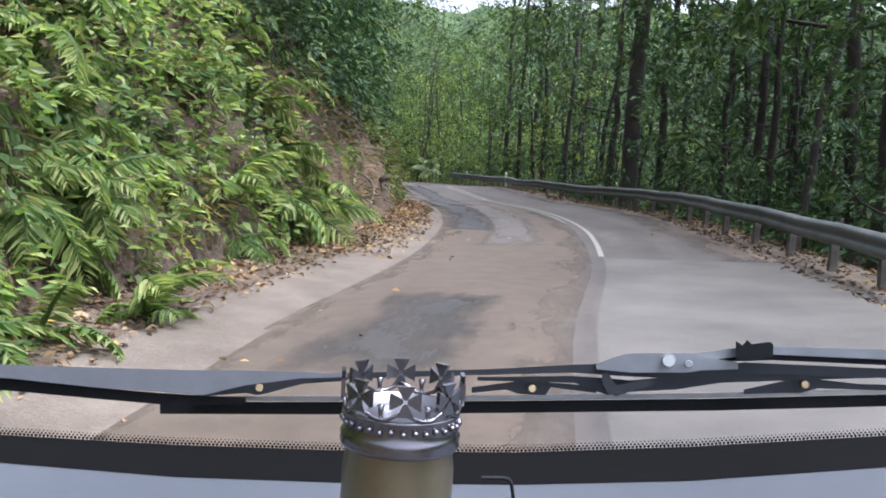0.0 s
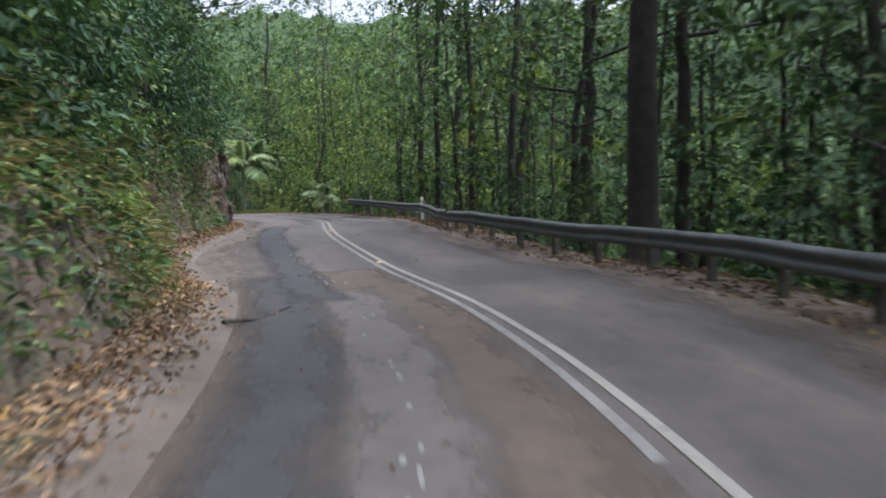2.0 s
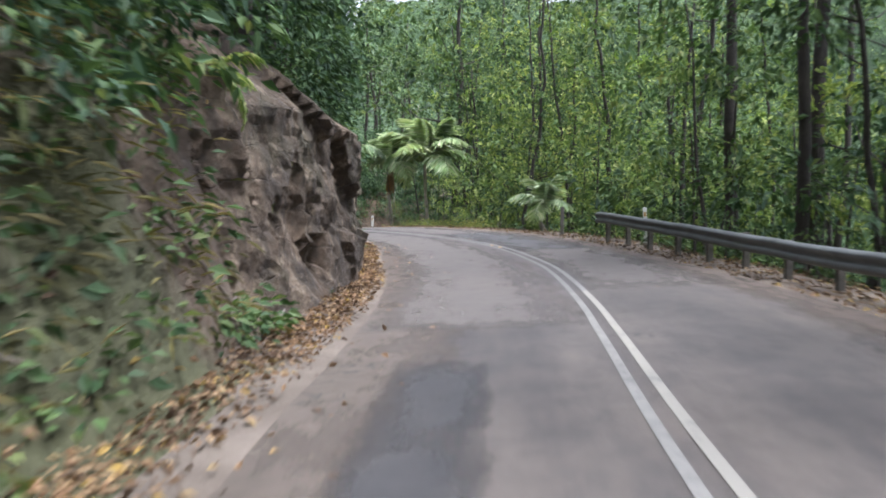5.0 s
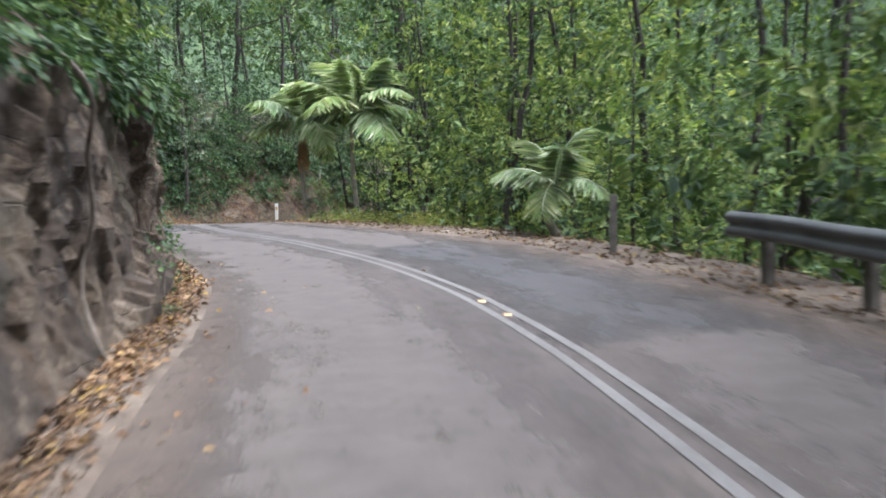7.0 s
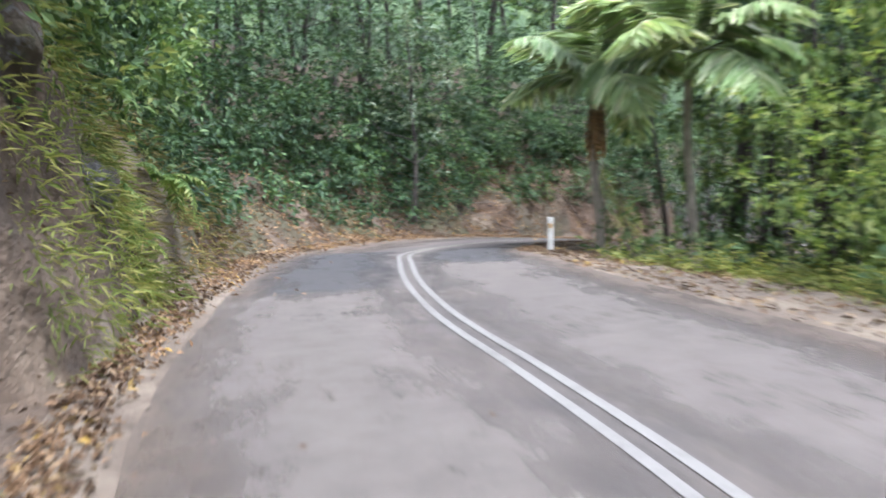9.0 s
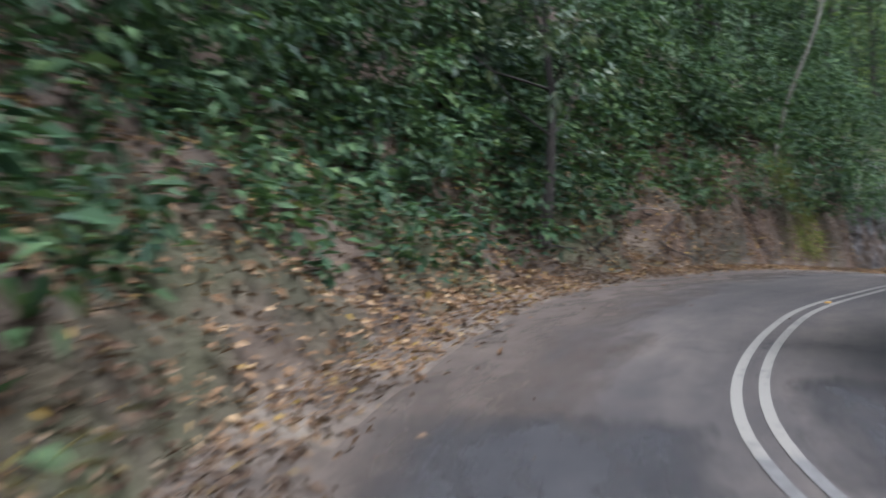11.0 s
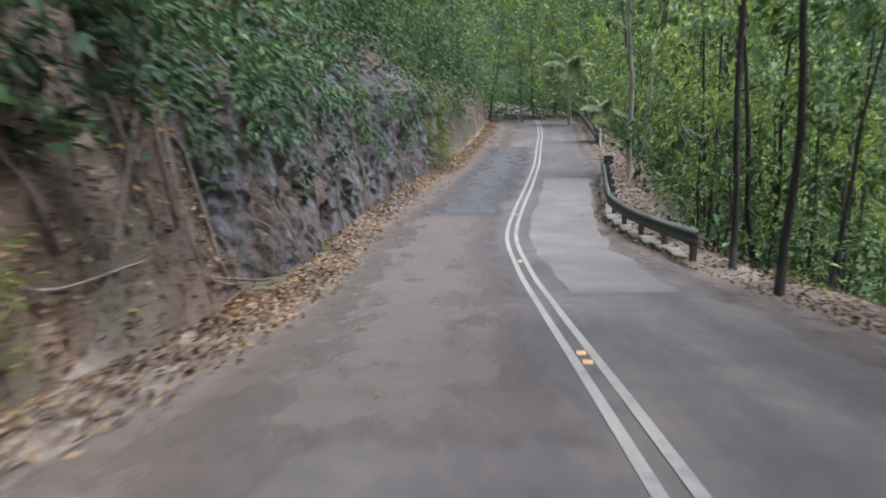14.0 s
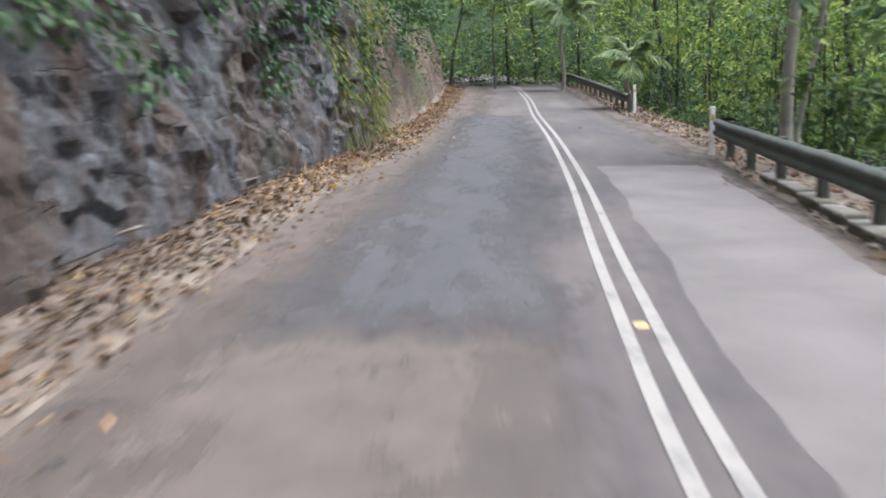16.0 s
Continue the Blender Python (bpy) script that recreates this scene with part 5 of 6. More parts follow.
right_of = lambda lo, hi, a=-15, b=208: (lambda r: (lambda s: (s, right_edge(s + BACK) + r.uniform(lo, hi)))(r.uniform(a, b)))
left_of = lambda lo, hi, a=-15, b=208: (lambda r: (lambda s: (s, left_edge(s + BACK) - verge(s + BACK) - r.uniform(lo, hi)))(r.uniform(a, b)))
cover("undergrowth", 9000, 1, right_of(1.6, 14, -15, 60), 0.26, DEEP_LEAF, "dark low undergrowth on the lower slope", 0.8)
cover("undergrowth", 13000, 25, right_of(1.6, 12, 60, 205), 0.24, GREEN_LEAF, "leafy low undergrowth on the lower slope", 1.0)
cover("undergrowth", 9000, 2, left_of(1.6, 8), 0.26, DEEP_LEAF, "dark low undergrowth on the upper slope", 0.8)
cover("undergrowth", 5000, 15, left_of(0.6, 3.2, 12, 50), 0.15, GREEN_LEAF, "small creeping plants on the cut bank", 0.25, 14)
cover("undergrowth", 5000, 20, left_of(0.6, 3.2, 87, 99), 0.15, GREEN_LEAF, "small creeping plants on the cut bank", 0.25, 14)
cover("undergrowth", 3000, 21, left_of(0.8, 3.2, 99, 134), 0.15, GREEN_LEAF, "small creeping plants on the cut bank", 0.25, 14)
cover("undergrowth", 6000, 26, left_of(0.5, 3.0, 94, 113), 0.18, DEEP_LEAF, "dark creepers on the bank of the bend", 0.4, 14)
cover("undergrowth", 7000, 3, left_of(0.3, 3.2, 164, 205), 0.15, GREEN_LEAF, "small creeping plants on the cut bank", 0.25, 14)
cover("undergrowth", 14000, 11, left_of(0.0, 2.4, 25, 54), 0.17, GREEN_LEAF, "weeds and creepers on the cut bank", 0.3, 14)
cover("undergrowth", 7000, 16, left_of(0.0, 2.8, 6, 29), 0.24, DRY_GRASS, "dry grass hanging on the cut bank", 0.15, 16, 0.12)
cover("undergrowth", 7000, 17, left_of(0.0, 1.8, 28, 52), 0.24, DRY_GRASS, "dry grass hanging on the cut bank", 0.15, 16, 0.12)
cover("undergrowth", 4000, 18, left_of(0.0, 1.3, 90, 98), 0.2, DRY_GRASS, "dry grass hanging on the cut bank", 0.15, 16, 0.12)
cover("undergrowth", 6500, 22, left_of(0.0, 1.2, 125.3, 129.3), 0.15, GRASS, "pale green grass on the slope", 0.12, 18, 0.12)
cover("undergrowth", 3000, 23, right_of(1.2, 2.2, 84, 97), 0.2, GRASS, "pale green grass on the slope", 0.15, 18, 0.12)
cover("undergrowth", 6000, 14, left_of(0.0, 0.9, 86.5, 91.5), 0.18, GRASS, "pale green grass on the slope", 0.15, 18, 0.12)
cover("undergrowth", 34000, 7, left_of(0.0, 4.5, -2, 14), 0.17, FERN_LEAF, "bright fern growth on the bank", 0.35, 14)
cover("forest", 17000, 4, right_of(12, 27, 12, 43), 0.38, DEEP_LEAF, "dark woods on the slope below the road", 44.0, 12)
cover("forest", 27000, 9, right_of(11, 26, 64, 205), 0.38, GREEN_LEAF, "green woods on the slope below the road", 34.0, 12)
cover("undergrowth", 6000, 24, lambda r: (r.uniform(200, 205.9), r.uniform(-10, 10)), 0.25, GREEN_LEAF, "green growth beyond the end of the view", 3.5, 12)
cover("forest", 12000, 8, right_of(7, 18, 82, 114), 0.34, BRIGHT_LEAF, "bright woods behind the bend", 18.0, 12)
cover("forest", 10000, 5, left_of(14, 40), 0.8, DEEP_LEAF, "far woods on the slope above the road", 12.0, 12)
cover("forest", 22000, 6, lambda r: (r.uniform(197, 207), r.uniform(-30, 26)), 0.36, BRIGHT_LEAF, "far woods beyond the bend", 36.0, 12)

# ---- ferns on the bank ----
FRONDS = [frond_mesh(300 + i, 0.85, FERN_LEAF, 0.5 + 0.1 * i, 0.165, 24, 0.22) for i in range(4)]
SMALL = [fern_mesh(9 + i, GREEN_LEAF, 7, 0.6, 0.15, 0.6) for i in range(2)]


def ferns(count, seed, s0, s1, d0, d1, models, lo, hi, label):
    rng = random.Random(seed)
    for i in range(count):
        s = rng.uniform(s0, s1)
        lat = left_edge(s + BACK) - verge(s + BACK) - rng.uniform(d0, d1)
        k = rng.uniform(lo, hi)
        if models is FRONDS:
            fern(FRONDS, ground_at(s, lat), Euler((rng.uniform(-0.3, 0.3), rng.uniform(0.1, 0.8), rng.uniform(0, 6.28))), k, label)
            continue
        ob = new("fern", models[i % len(models)])
        ob.matrix_basis = Matrix.LocRotScale(ground_at(s, lat), Euler((rng.uniform(-0.3, 0.3), rng.uniform(0.1, 0.8), rng.uniform(0, 6.28))), (k, k, k))
        tagged(ob, label, "fern", "ferns on the bank")


ferns(112, 1, 0, 16, 0.05, 4.0, FRONDS, 0.8, 1.6, "bright green fern growing on the steep bank")
ferns(36, 6, -1.5, 9, -0.75, 0.6, FRONDS, 0.8, 1.3, "bright green fern at the foot of the bank")
ferns(40, 2, 15, 60, 0.6, 3.2, FRONDS, 0.6, 1.3, "bright green fern growing on the steep bank")
ferns(60, 3, 15, 205, 0.1, 2.5, SMALL, 0.5, 1.1, "small green fern on the cut bank")
ferns(12, 4, 90, 96, 0.4, 1.8, FRONDS, 0.6, 1.0, "bright green fern growing on the steep bank")

for s, l, k in ((40.6, -5.2, 1.7), (38.0, -5.6, 1.7), (43.5, -5.6, 1.6)):
    fern(FRONDS, ground_at(s, l, 0.5), Euler((0.0, 0.45, 0.3 * s)), k, "large pale fern leaning out from the top of the bank")

# ---- rocks, roots, litter ----
rr = random.Random(5)
for i in range(26):
    s = rr.uniform(2, 100)
    rock(ground_at(s, left_edge(s + BACK) - verge(s + BACK) * rr.uniform(0.7, 1.3), -0.02), rr.uniform(0.06, 0.2), i + 90, TAN_ROCK, (1, 1, 0.7), "small loose stone at the foot of the bank")
for i in range(5):
    s = 84 + 7 * (i + rr.random()) / 5
    r = rr.uniform(0.4, 0.85)
    rock(ground_at(s, left_edge(s + BACK) - verge(s + BACK) - bank_run(s + BACK) * rr.uniform(0.03, 0.3) - 0.78 * r, -0.45 * r), r * 0.7, 200 + i, ROCK, (0.8, 1.1, rr.uniform(0.8, 1.3)), "broken rock standing out of the cut bank")
for i in range(44):
    s = rr.choice((rr.uniform(14, 75), rr.uniform(110, 165)))
    d = left_edge(s + BACK) - verge(s + BACK)
    h0 = rr.uniform(0.6, 1.6)
    pts = [ground_at(s + rr.uniform(-0.3, 0.3) + 0.35 * j * rr.choice((-1, 1)), d - h0 * (1 - j / 4) - 0.05, 0.08 + 0.1 * rr.random()) for j in range(5)]
    vine(pts, rr.uniform(0.015, 0.035), ROOT_BARK if i % 2 else DARK_BARK)
# thick roots let down the red bank by the trees on its top
for i in range(16):
    s = 124 + 12 * (i + rr.random()) / 16
    d, h = left_edge(s + BACK) - verge(s + BACK), bank_run(s + BACK) + 0.4
    sway = rr.uniform(-0.5, 0.5)
    pts = [ground_at(s + sway * (j / 6) ** 2 + rr.uniform(-0.09, 0.09), d - h * (1 - j / 6.5), 0.1 + 0.12 * rr.random()) for j in range(7)]
    vine(pts, rr.uniform(0.03, 0.06), ROOT_BARK)
vine([face_at(69.2 + w, z, 0.12) for w, z in ((-0.5, 3.2), (-0.2, 2.6), (0.15, 2.0), (0.4, 1.4), (0.45, 0.9), (0.2, 0.45), (-0.1, 0.1))], 0.035, ROOT_BARK, "root", "long pale root hanging down the rock face")
for i in range(4):
    s, sway = 139.5 + 3.1 * i + rr.uniform(-0.5, 0.5), rr.uniform(-0.7, 0.7)
    vine([face_at(s + sway * (1 - j / 6) ** 2 + rr.uniform(-0.06, 0.06), 4.4 * (1 - j / 6), 0.03) for j in range(7)], rr.uniform(0.03, 0.06), ROOT_BARK, "root", "brown root grown down the rock face")
verge_spot = lambda r: (lambda s: (s, left_edge(s + BACK) - verge(s + BACK) * ((0.35 if s < 14 else 0.1 if s < 92 else -0.25) + (0.8 if s < 14 else 1.0 if s < 92 else 1.4) * r.betavariate(2.2, 1.6))))(r.uniform(-6, 200))
litter("leaf_litter", 40000, 1, verge_spot, 0.09, DEAD_LEAF, "brown fallen leaves along the foot of the bank")
litter("leaf_litter", 22000, 2, lambda r: (lambda s: (s, right_edge(s + BACK) + shoulder(s + BACK) * r.uniform(0.0, 1.3)))(r.uniform(-6, 200)), 0.095, DEAD_LEAF, "brown fallen leaves along the outer edge")
litter("leaf_litter", 30000, 5, left_of(0.0, 2.8, 94, 136), 0.11, DEAD_LEAF, "thick brown leaves on the gentle bank")
litter("leaf_litter", 14000, 3, left_of(0.0, 2.4), 0.1, DEAD_LEAF, "dead leaves caught on the bank")


def on_tar(r):
    s = r.uniform(-4, 200)
    return s, left_edge(s + BACK) + abs(r.gauss(0, 0.5)) + (r.uniform(0, 5) if r.random() < 0.12 else 0)


litter("scattered_leaves", 900, 4, on_tar, 0.1, DEAD_LEAF, "single dry leaves on the asphalt")

# a dead branch lies at the foot of the bank
vine([ground_at(29.2 + 0.28 * j, left_edge(29.2 + 0.28 * j + BACK) - 0.15 + 0.16 * j, 0.06 + 0.03 * math.sin(j * 1.7)) for j in range(6)], 0.03, DARK_BARK, "branch", "dark dead branch lying over the edge of the road")

# mossy concrete blocks under the second rail
rng = random.Random(8)
for i in range(15):
    s = 141.5 + i * 1.05
    bm = bmesh.new()
    vs = box(bm, -0.14, -0.42, -0.25, 0.14, 0.42, 0.1, 0.03)
    for v in bm.verts:
        v.co += Vector((0.03, 0.03, 0.03)) * noise.noise(v.co * 4 + Vector((i, 0, 0)))
    ob = new("kerb_block", mesh_of(bm, "kerb_block", KERB))
    d = AHEAD[int((s + BACK) / 0.5)]
    ob.matrix_basis = Matrix.Translation(ground_at(s, right_edge(s + BACK) + 0.36)) @ Matrix.Rotation(math.atan2(d[1], d[0]) - math.pi / 2 + rng.uniform(-0.04, 0.04), 4, "Z")
    tagged(ob, "stained mossy concrete block under the guard rail", "kerb block", "blocks under the rail")


# ---- the van's front and what stands on its dashboard ----
CAB = Matrix.Translation((0, 0, 1.6)) @ Matrix.Rotation(radians(2.26), 4, "Z") @ Matrix.Rotation(radians(2.2), 4, "X") @ Matrix.Rotation(radians(-3.83), 4, "Y")
HEAD = Matrix.Rotation(radians(2.13), 3, "Z") @ Matrix.Rotation(radians(-6.16), 3, "X")


def inside(u, w, d):
    """A place in the cab by its slope to the right and down from the driver's line of sight, d metres ahead."""
    p = HEAD @ Vector((u, 1.0, -w))
    return p * (d / p.y)


def swept(name, mat, line, depth, parent, label="", deep=0.012):
    """A bar in the cab: a line of (u, top, bottom) slopes at a depth, given thickness ahead."""
    v, f = [], []
    for u, a, b in line:
        for d in (depth, depth + deep):
            v += [tuple(inside(u, a, d)), tuple(inside(u, b, d))]
    for i in range(len(line) - 1):
        o, q = i * 4, i * 4 + 4
        f += [(o, o + 1, q + 1, q), (o + 2, q + 2, q + 3, o + 3), (o, q, q + 2, o + 2), (o + 1, o + 3, q + 3, q + 1)]
    e = (len(line) - 1) * 4
    f += [(0, 2, 3, 1), (e, e + 1, e + 3, e + 2)]
    return child(name, sheet(name, v, f, [mat], smooth=False), parent, label)


def disc(name, mat, u, w, d, r, parent, label="", high=0.008):
    bm = bmesh.new()
    bmesh.ops.create_cone(bm, cap_ends=True, segments=20, radius1=r, radius2=r * 0.8, depth=high)
    ob = child(name, mesh_of(bm, name, mat), parent, label)
    p = inside(u, w, d)
    ob.matrix_basis = Matrix.Translation(p) @ (-p).to_track_quat("Z", "Y").to_matrix().to_4x4()
    return ob


def build_van():
    k = 1740.0
    cab = lambda x, *ys: ((x - 784) / k, *[(y - 441) / k for y in ys])
    van = empty("van", CAB, "front of a van with a grey dashboard and parked wipers", "van")
    # dashboard: rolls over from the windscreen towards the driver and down
    edge = [(-500, 760), (0, 799), (300, 823), (600, 833), (900, 836), (1200, 829), (1568, 803), (2100, 750)]
    v, f = [], []
    rows = 9
    for x, y in edge:
        u, w = cab(x, y)
        far = inside(u, w, 0.74)
        for r in range(rows):
            a = r / (rows - 1)
            back = 0.42 * min(a * 1.6, 1.0)
            drop = 0.004 + 0.05 * a * a + (0.5 * (a - 0.6) if a > 0.6 else 0)
            v.append((far.x * (1 - 0.25 * a), far.y - back, far.z - drop))
    n = len(edge)
    for i in range(n - 1):
        for r in range(rows - 1):
            o = i * rows + r
            f.append((o, o + 1, o + rows + 1, o + rows))
    child("dashboard", sheet("dashboard", v, f, [DASH]), van, "grey grained plastic dashboard")
    # lid let into the dashboard
    pts = [inside(*cab(x, y), 0.60) + Vector((0, 0, 0.004)) for x, y in ((836, 851), (872, 851), (884, 853), (889, 860), (892, 884), (896, 910))]
    vv, ff = tube(pts, [0.0013] * len(pts), 6)
    child("lid_edge", sheet("lid_edge", vv, ff, [RUBBER]), van, "dark seam of a small lid")
    # the black printed edge of the windscreen, breaking into dots
    top = [(-500, 740), (0, 765), (300, 782), (600, 792), (900, 795), (1200, 785), (1568, 764), (2100, 735)]
    v, f = [], []
    for (x, y), (_, yb) in zip(top, edge):
        v += [tuple(inside(*cab(x, y), 0.78)), tuple(inside(*cab(x, yb + 16), 0.73))]
    for i in range(n - 1):
        f.append((2 * i, 2 * i + 1, 2 * i + 3, 2 * i + 2))
    m = len(v)
    for row in range(3):
        for q in range(260):
            x = -100 + q * 7.0 + 3.5 * (row % 2)
            y = float(np.interp(x, *zip(*top))) - 3 - 4.5 * row
            r = (3.0, 2.3, 1.5)[row]
            c = [(x - r, y), (x, y + r), (x + r, y), (x, y - r)]
            b = len(v)
            v += [tuple(inside(*cab(*p), 0.78)) for p in c]
            f.append((b, b + 1, b + 2, b + 3))
    child("windscreen_border", sheet("border", v, f, [BLACK], smooth=False), van, "black dotted border of the windscreen")
    # the long wiper lies across
    wiper = child("wiper", None, van, "black windscreen wiper with steel yokes")
    D = 0.86
    swept("rubber", RUBBER, [cab(268, 706, 727), cab(600, 706, 728), cab(900, 704, 725), cab(1250, 700, 721), cab(1568, 692, 713)], D, wiper)
    swept("spine", STEEL, [cab(330, 696, 704), cab(600, 696, 705), cab(900, 694, 703), cab(1250, 690, 699), cab(1568, 682, 691)], D - 0.006, wiper, "bright steel spine")
    swept("yoke", DARK_METAL, [cab(330, 690, 697), cab(420, 672, 690), cab(440, 669, 694), cab(460, 672, 690), cab(520, 662, 674), cab(600, 658, 668)], D - 0.012, wiper)
    swept("yoke", DARK_METAL, [cab(820, 680, 690), cab(880, 672, 684), cab(905, 668, 692), cab(950, 668, 694), cab(960, 672, 680), cab(1040, 678, 690)], D - 0.012, wiper)
    swept("yoke", DARK_METAL, [cab(1300, 684, 692), cab(1375, 668, 690), cab(1400, 664, 690), cab(1430, 666, 682), cab(1500, 674, 684), cab(1568, 676, 686)], D - 0.012, wiper)
    swept("bridge", DARK_METAL, [cab(540, 656, 668), cab(700, 652, 662), cab(850, 648, 658), cab(1000, 640, 654), cab(1080, 638, 660), cab(1250, 640, 668), cab(1300, 636, 656), cab(1568, 648, 664)], D - 0.02, wiper, "dark steel bridge of the wiper")
    swept("bridge", DARK_METAL, [cab(830, 662, 668), cab(1000, 660, 672), cab(1060, 664, 694), cab(1100, 668, 688), cab(1180, 660, 684), cab(1260, 656, 672), cab(1568, 654, 662)], D - 0.016, wiper, "dark steel bridge of the wiper")
    swept("joint", STEEL_GREY, [cab(1040, 638, 648), cab(1080, 624, 652), cab(1100, 620, 654), cab(1200, 619, 654), cab(1225, 626, 650), cab(1290, 636, 648)], D - 0.03, wiper, "flat grey steel joint plate")
    swept("arm", STEEL_GREY, [cab(1180, 624, 640), cab(1290, 610, 626), cab(1350, 608, 622), cab(1568, 614, 632), cab(1900, 640, 664)], D - 0.026, wiper, "grey wiper arm")
    swept("arm_edge", RUBBER, [cab(1220, 628, 636), cab(1350, 622, 632), cab(1568, 632, 642), cab(1900, 664, 676)], D - 0.022, wiper)
    swept("hook", DARK_METAL, [cab(1050, 656, 672), cab(1060, 654, 690), cab(1075, 676, 696), cab(1140, 664, 676)], D - 0.034, wiper)
    swept("nozzle", RUBBER, [cab(1286, 598, 634), cab(1298, 606, 634), cab(1306, 596, 634), cab(1314, 604, 634), cab(1346, 600, 628), cab(1352, 604, 626)], D - 0.04, wiper, "black washer nozzle", deep=0.02)
    disc("rivet", STEEL, *cab(1168, 633), D - 0.036, 0.0062, wiper, "bright steel rivet")
    disc("bolt", STEEL_GREY, *cab(1203, 639), D - 0.036, 0.0034, wiper)
    for x, y in ((444, 681), (927, 682), (1408, 675)):
        disc("rivet", BRASS, *cab(x, y), D - 0.02, 0.0036, wiper, "small brass rivet")
    # the other wiper's broad arm
    other = child("wiper", None, van, "broad grey wiper arm with a ribbed hose")
    swept("arm", PALE_METAL, [cab(-300, 622, 654), cab(0, 640, 664), cab(150, 645, 680), cab(345, 650, 694), cab(420, 650, 676), cab(520, 653, 664), cab(600, 656, 662)], 0.82, other, "pale grey flat wiper arm")
    swept("hose", RUBBER, [cab(-300, 650, 676), cab(0, 664, 686), cab(150, 680, 700), cab(290, 692, 712), cab(420, 698, 710)], 0.83, other, "black ribbed hose")
    # front body under the windscreen, down to the wheels
    bm = bmesh.new()
    box(bm, -0.85, 0.62, -1.2, 0.85, 0.99, -0.36, 0.07)
    child("front_panel", mesh_of(bm, "front_panel", PALE_METAL, False), van, "plain pale front panel")
    for x in (-0.72, 0.72):
        bm = bmesh.new()
        bmesh.ops.create_cone(bm, cap_ends=True, segments=28, radius1=0.3, radius2=0.3, depth=0.2, matrix=Matrix.Translation((x, 0.1, -1.27)) @ Matrix.Rotation(radians(90), 4, "Y"))
        bmesh.ops.bevel(bm, geom=[e for e in bm.edges if abs(e.calc_face_angle(0)) > 1], offset=0.03, segments=2, affect="EDGES", profile=0.5)
        wheel = child("wheel", mesh_of(bm, "wheel", RUBBER), van, "black rubber tyre")
        bm = bmesh.new()
        bmesh.ops.create_cone(bm, cap_ends=True, segments=24, radius1=0.17, radius2=0.15, depth=0.215, matrix=Matrix.Translation((x, 0.1, -1.27)) @ Matrix.Rotation(radians(90), 4, "Y"))
        child("rim", mesh_of(bm, "rim", STEEL_GREY), wheel, "grey steel rim")
    bm = bmesh.new()
    box(bm, -0.75, -0.1, -1.16, 0.75, 0.64, -1.06, 0.03)
    child("floor_pan", mesh_of(bm, "floor_pan", DARK_METAL), van)
    return van


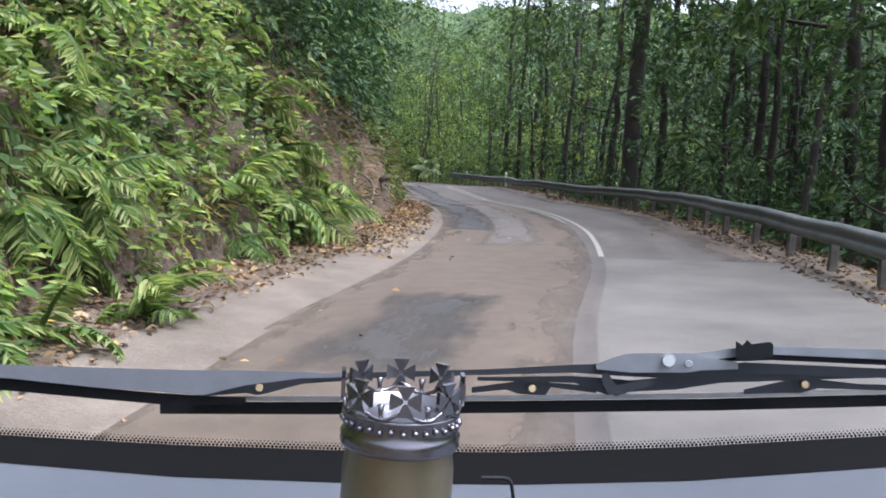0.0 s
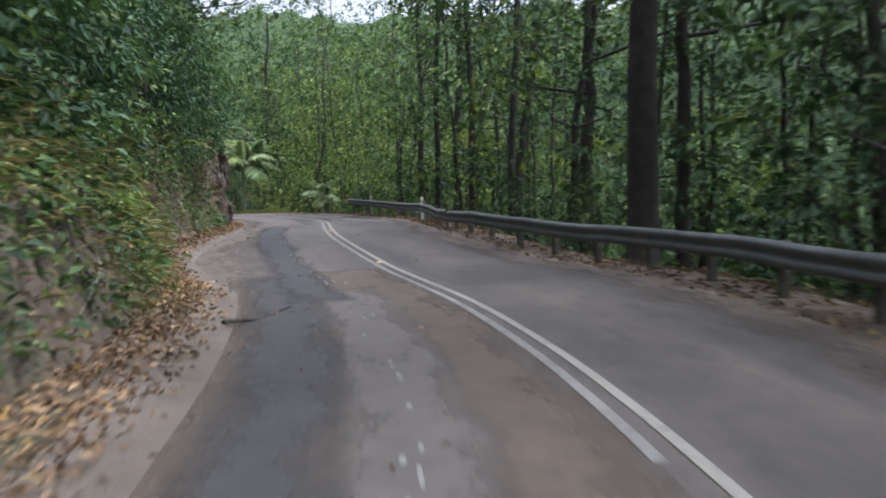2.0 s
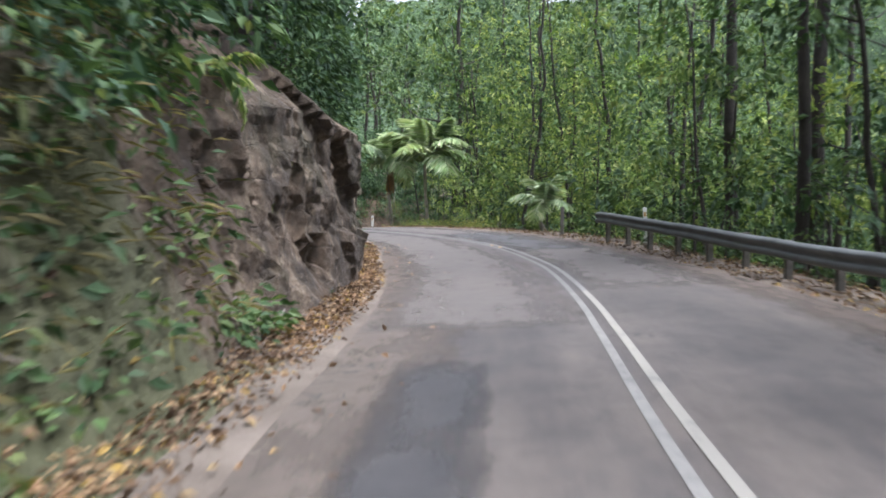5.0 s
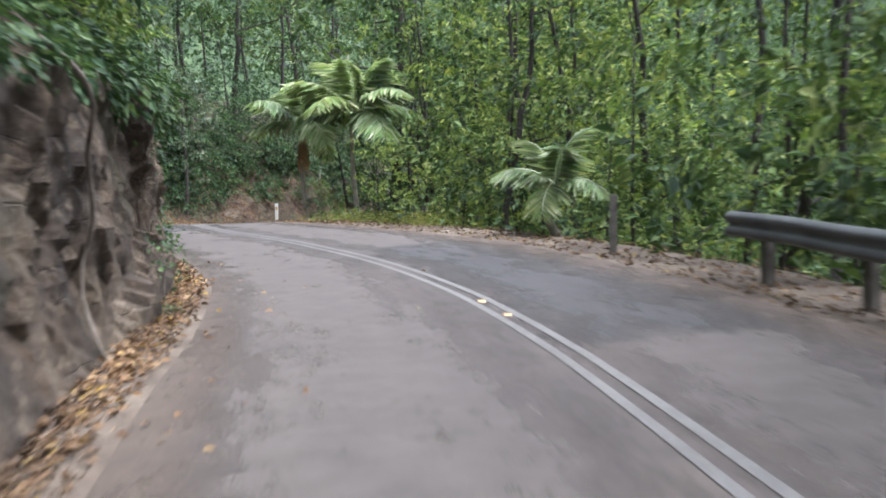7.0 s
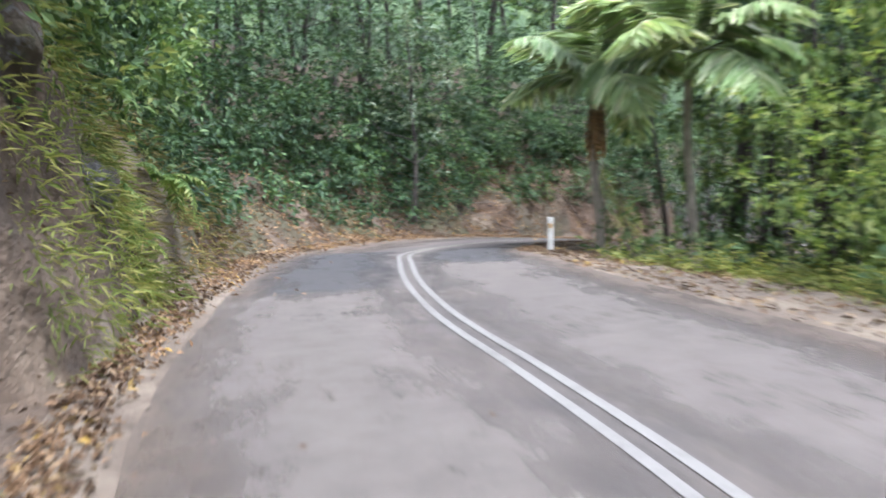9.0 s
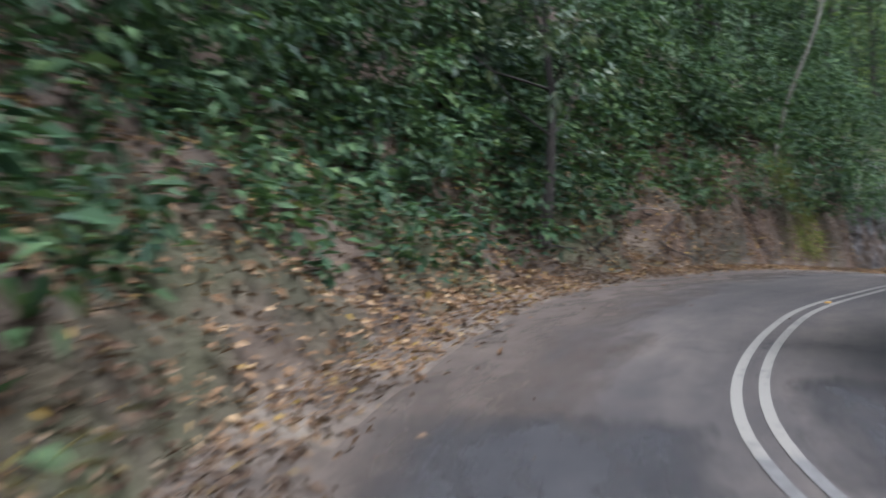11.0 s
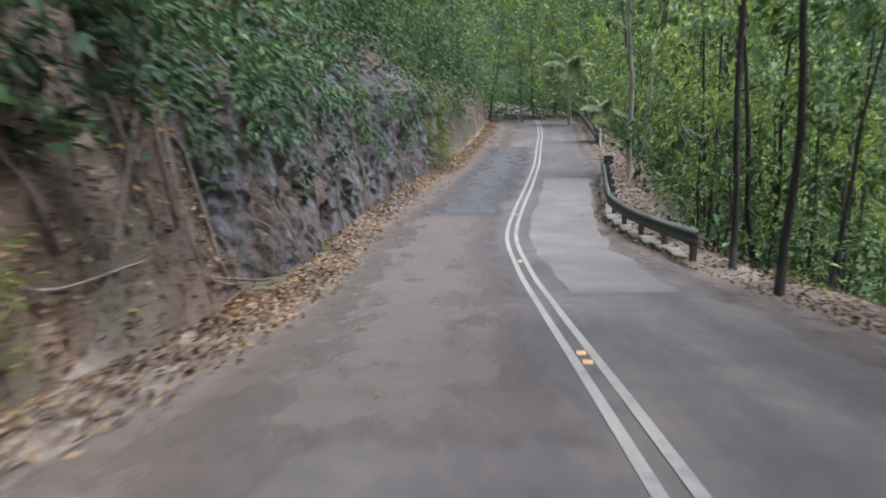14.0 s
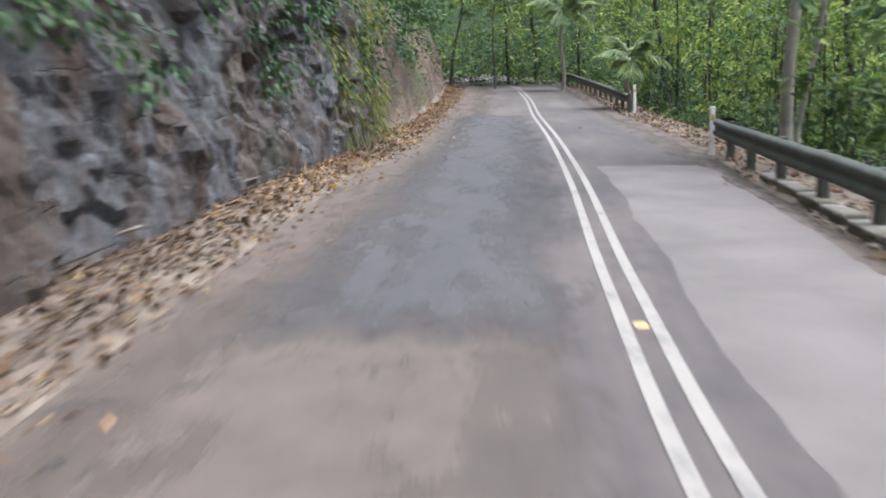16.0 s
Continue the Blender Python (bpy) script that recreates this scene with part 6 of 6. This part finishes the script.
def build_bottle():
    """A bronze bottle with a pierced silver crown for a cap, upright on the dashboard."""
    k, d = 1740.0, 0.475
    c = inside((683 - 784) / k, (783 - 441) / k, d)
    R = 0.0298
    t = empty("crown_bottle", CAB @ Matrix.Translation((c.x, c.y + R, c.z)) @ Matrix.Rotation(radians(4), 4, "Y"), "bronze bottle with a silver crown cap on the dashboard", "bottle")
    ring = lambda r, z: [(r * math.cos(a), r * math.sin(a), z) for a in np.arange(48) * 2 * math.pi / 48]

    def lathe(name, mat, prof, parent, label=""):
        v = [p for r, z in prof for p in ring(r, z)]
        f = [(i * 48 + j, i * 48 + (j + 1) % 48, (i + 1) * 48 + (j + 1) % 48, (i + 1) * 48 + j) for i in range(len(prof) - 1) for j in range(48)]
        return child(name, sheet(name, v, f, [mat]), parent, label)

    lathe("body", BRONZE, [(0.0, -0.125), (0.029, -0.125), (0.0295, -0.12), (0.0295, -0.02), (0.0285, -0.013), (0.0285, -0.006)], t, "dull bronze cylinder")
    crown = child("crown", None, t, "dark silver openwork crown")
    lathe("band", SILVER, [(0.0288, -0.008), (0.031, -0.0075), (0.0318, -0.0055), (0.0308, -0.0035), (0.0318, -0.0015), (0.0302, 0.0), (0.0302, 0.009), (0.0312, 0.0105), (0.0302, 0.012), (0.0288, 0.012), (0.0288, -0.008)], crown)
    lathe("cap", DARK_METAL, [(0.0, 0.006), (0.02, 0.007), (0.0275, 0.004)], crown, "dark domed cap inside the crown")
    bead = bmesh.new()
    bmesh.ops.create_icosphere(bead, subdivisions=2, radius=0.0018)
    bead = mesh_of(bead, "bead", SILVER, True)
    bm = bmesh.new()
    for q in range(4):  # a cross with four flared arms
        m = Matrix.Rotation(q * math.pi / 2, 4, "Y")
        vs = [bm.verts.new(m @ Vector(p)) for p in ((-0.001, -0.0012, 0.0012), (0.001, -0.0012, 0.0012), (0.0052, -0.0012, 0.0088), (-0.0052, -0.0012, 0.0088), (-0.001, 0.0012, 0.0012), (0.001, 0.0012, 0.0012), (0.0052, 0.0012, 0.0088), (-0.0052, 0.0012, 0.0088))]
        for a in ((0, 1, 2, 3), (7, 6, 5, 4), (0, 4, 5, 1), (1, 5, 6, 2), (2, 6, 7, 3), (3, 7, 4, 0)):
            bm.faces.new([vs[i] for i in a])
    cross = mesh_of(bm, "cross", SILVER)
    for q in range(8):
        a = q * math.pi / 4 + 0.12
        turn = Matrix.Rotation(a + math.pi / 2, 4, "Z")
        ob = child("cross", cross, crown)
        ob.matrix_basis = Matrix.Translation((0.0312 * math.cos(a), 0.0312 * math.sin(a), 0.0228)) @ turn @ Matrix.Scale(0.9, 4)
        # curls between the crosses
        pts = [(0.0305 * math.cos(a + w), 0.0305 * math.sin(a + w), z) for w, z in ((0.0, 0.0175), (0.12, 0.0145), (0.3, 0.0125), (0.39, 0.0125), (0.48, 0.0125), (0.66, 0.0155), (0.785, 0.0175))]
        v, f = tube(pts, [0.0011] * 7, 6)
        child("arch", sheet("arch", v, f, [SILVER]), crown)
        v, f = tube([(0.0305 * math.cos(a + 0.39), 0.0305 * math.sin(a + 0.39), z) for z in (0.0125, 0.016, 0.02)], [0.001, 0.0012, 0.002], 6)
        child("finial", sheet("finial", v, f, [SILVER]), crown)
        for w, z in ((0.0, 0.0055), (0.39, 0.0055), (0.2, 0.0062), (0.58, 0.0062)):
            b = child("bead", bead, crown)
            b.matrix_basis = Matrix.Translation((0.0306 * math.cos(a + w), 0.0306 * math.sin(a + w), z))
    return t


build_van()
build_bottle()
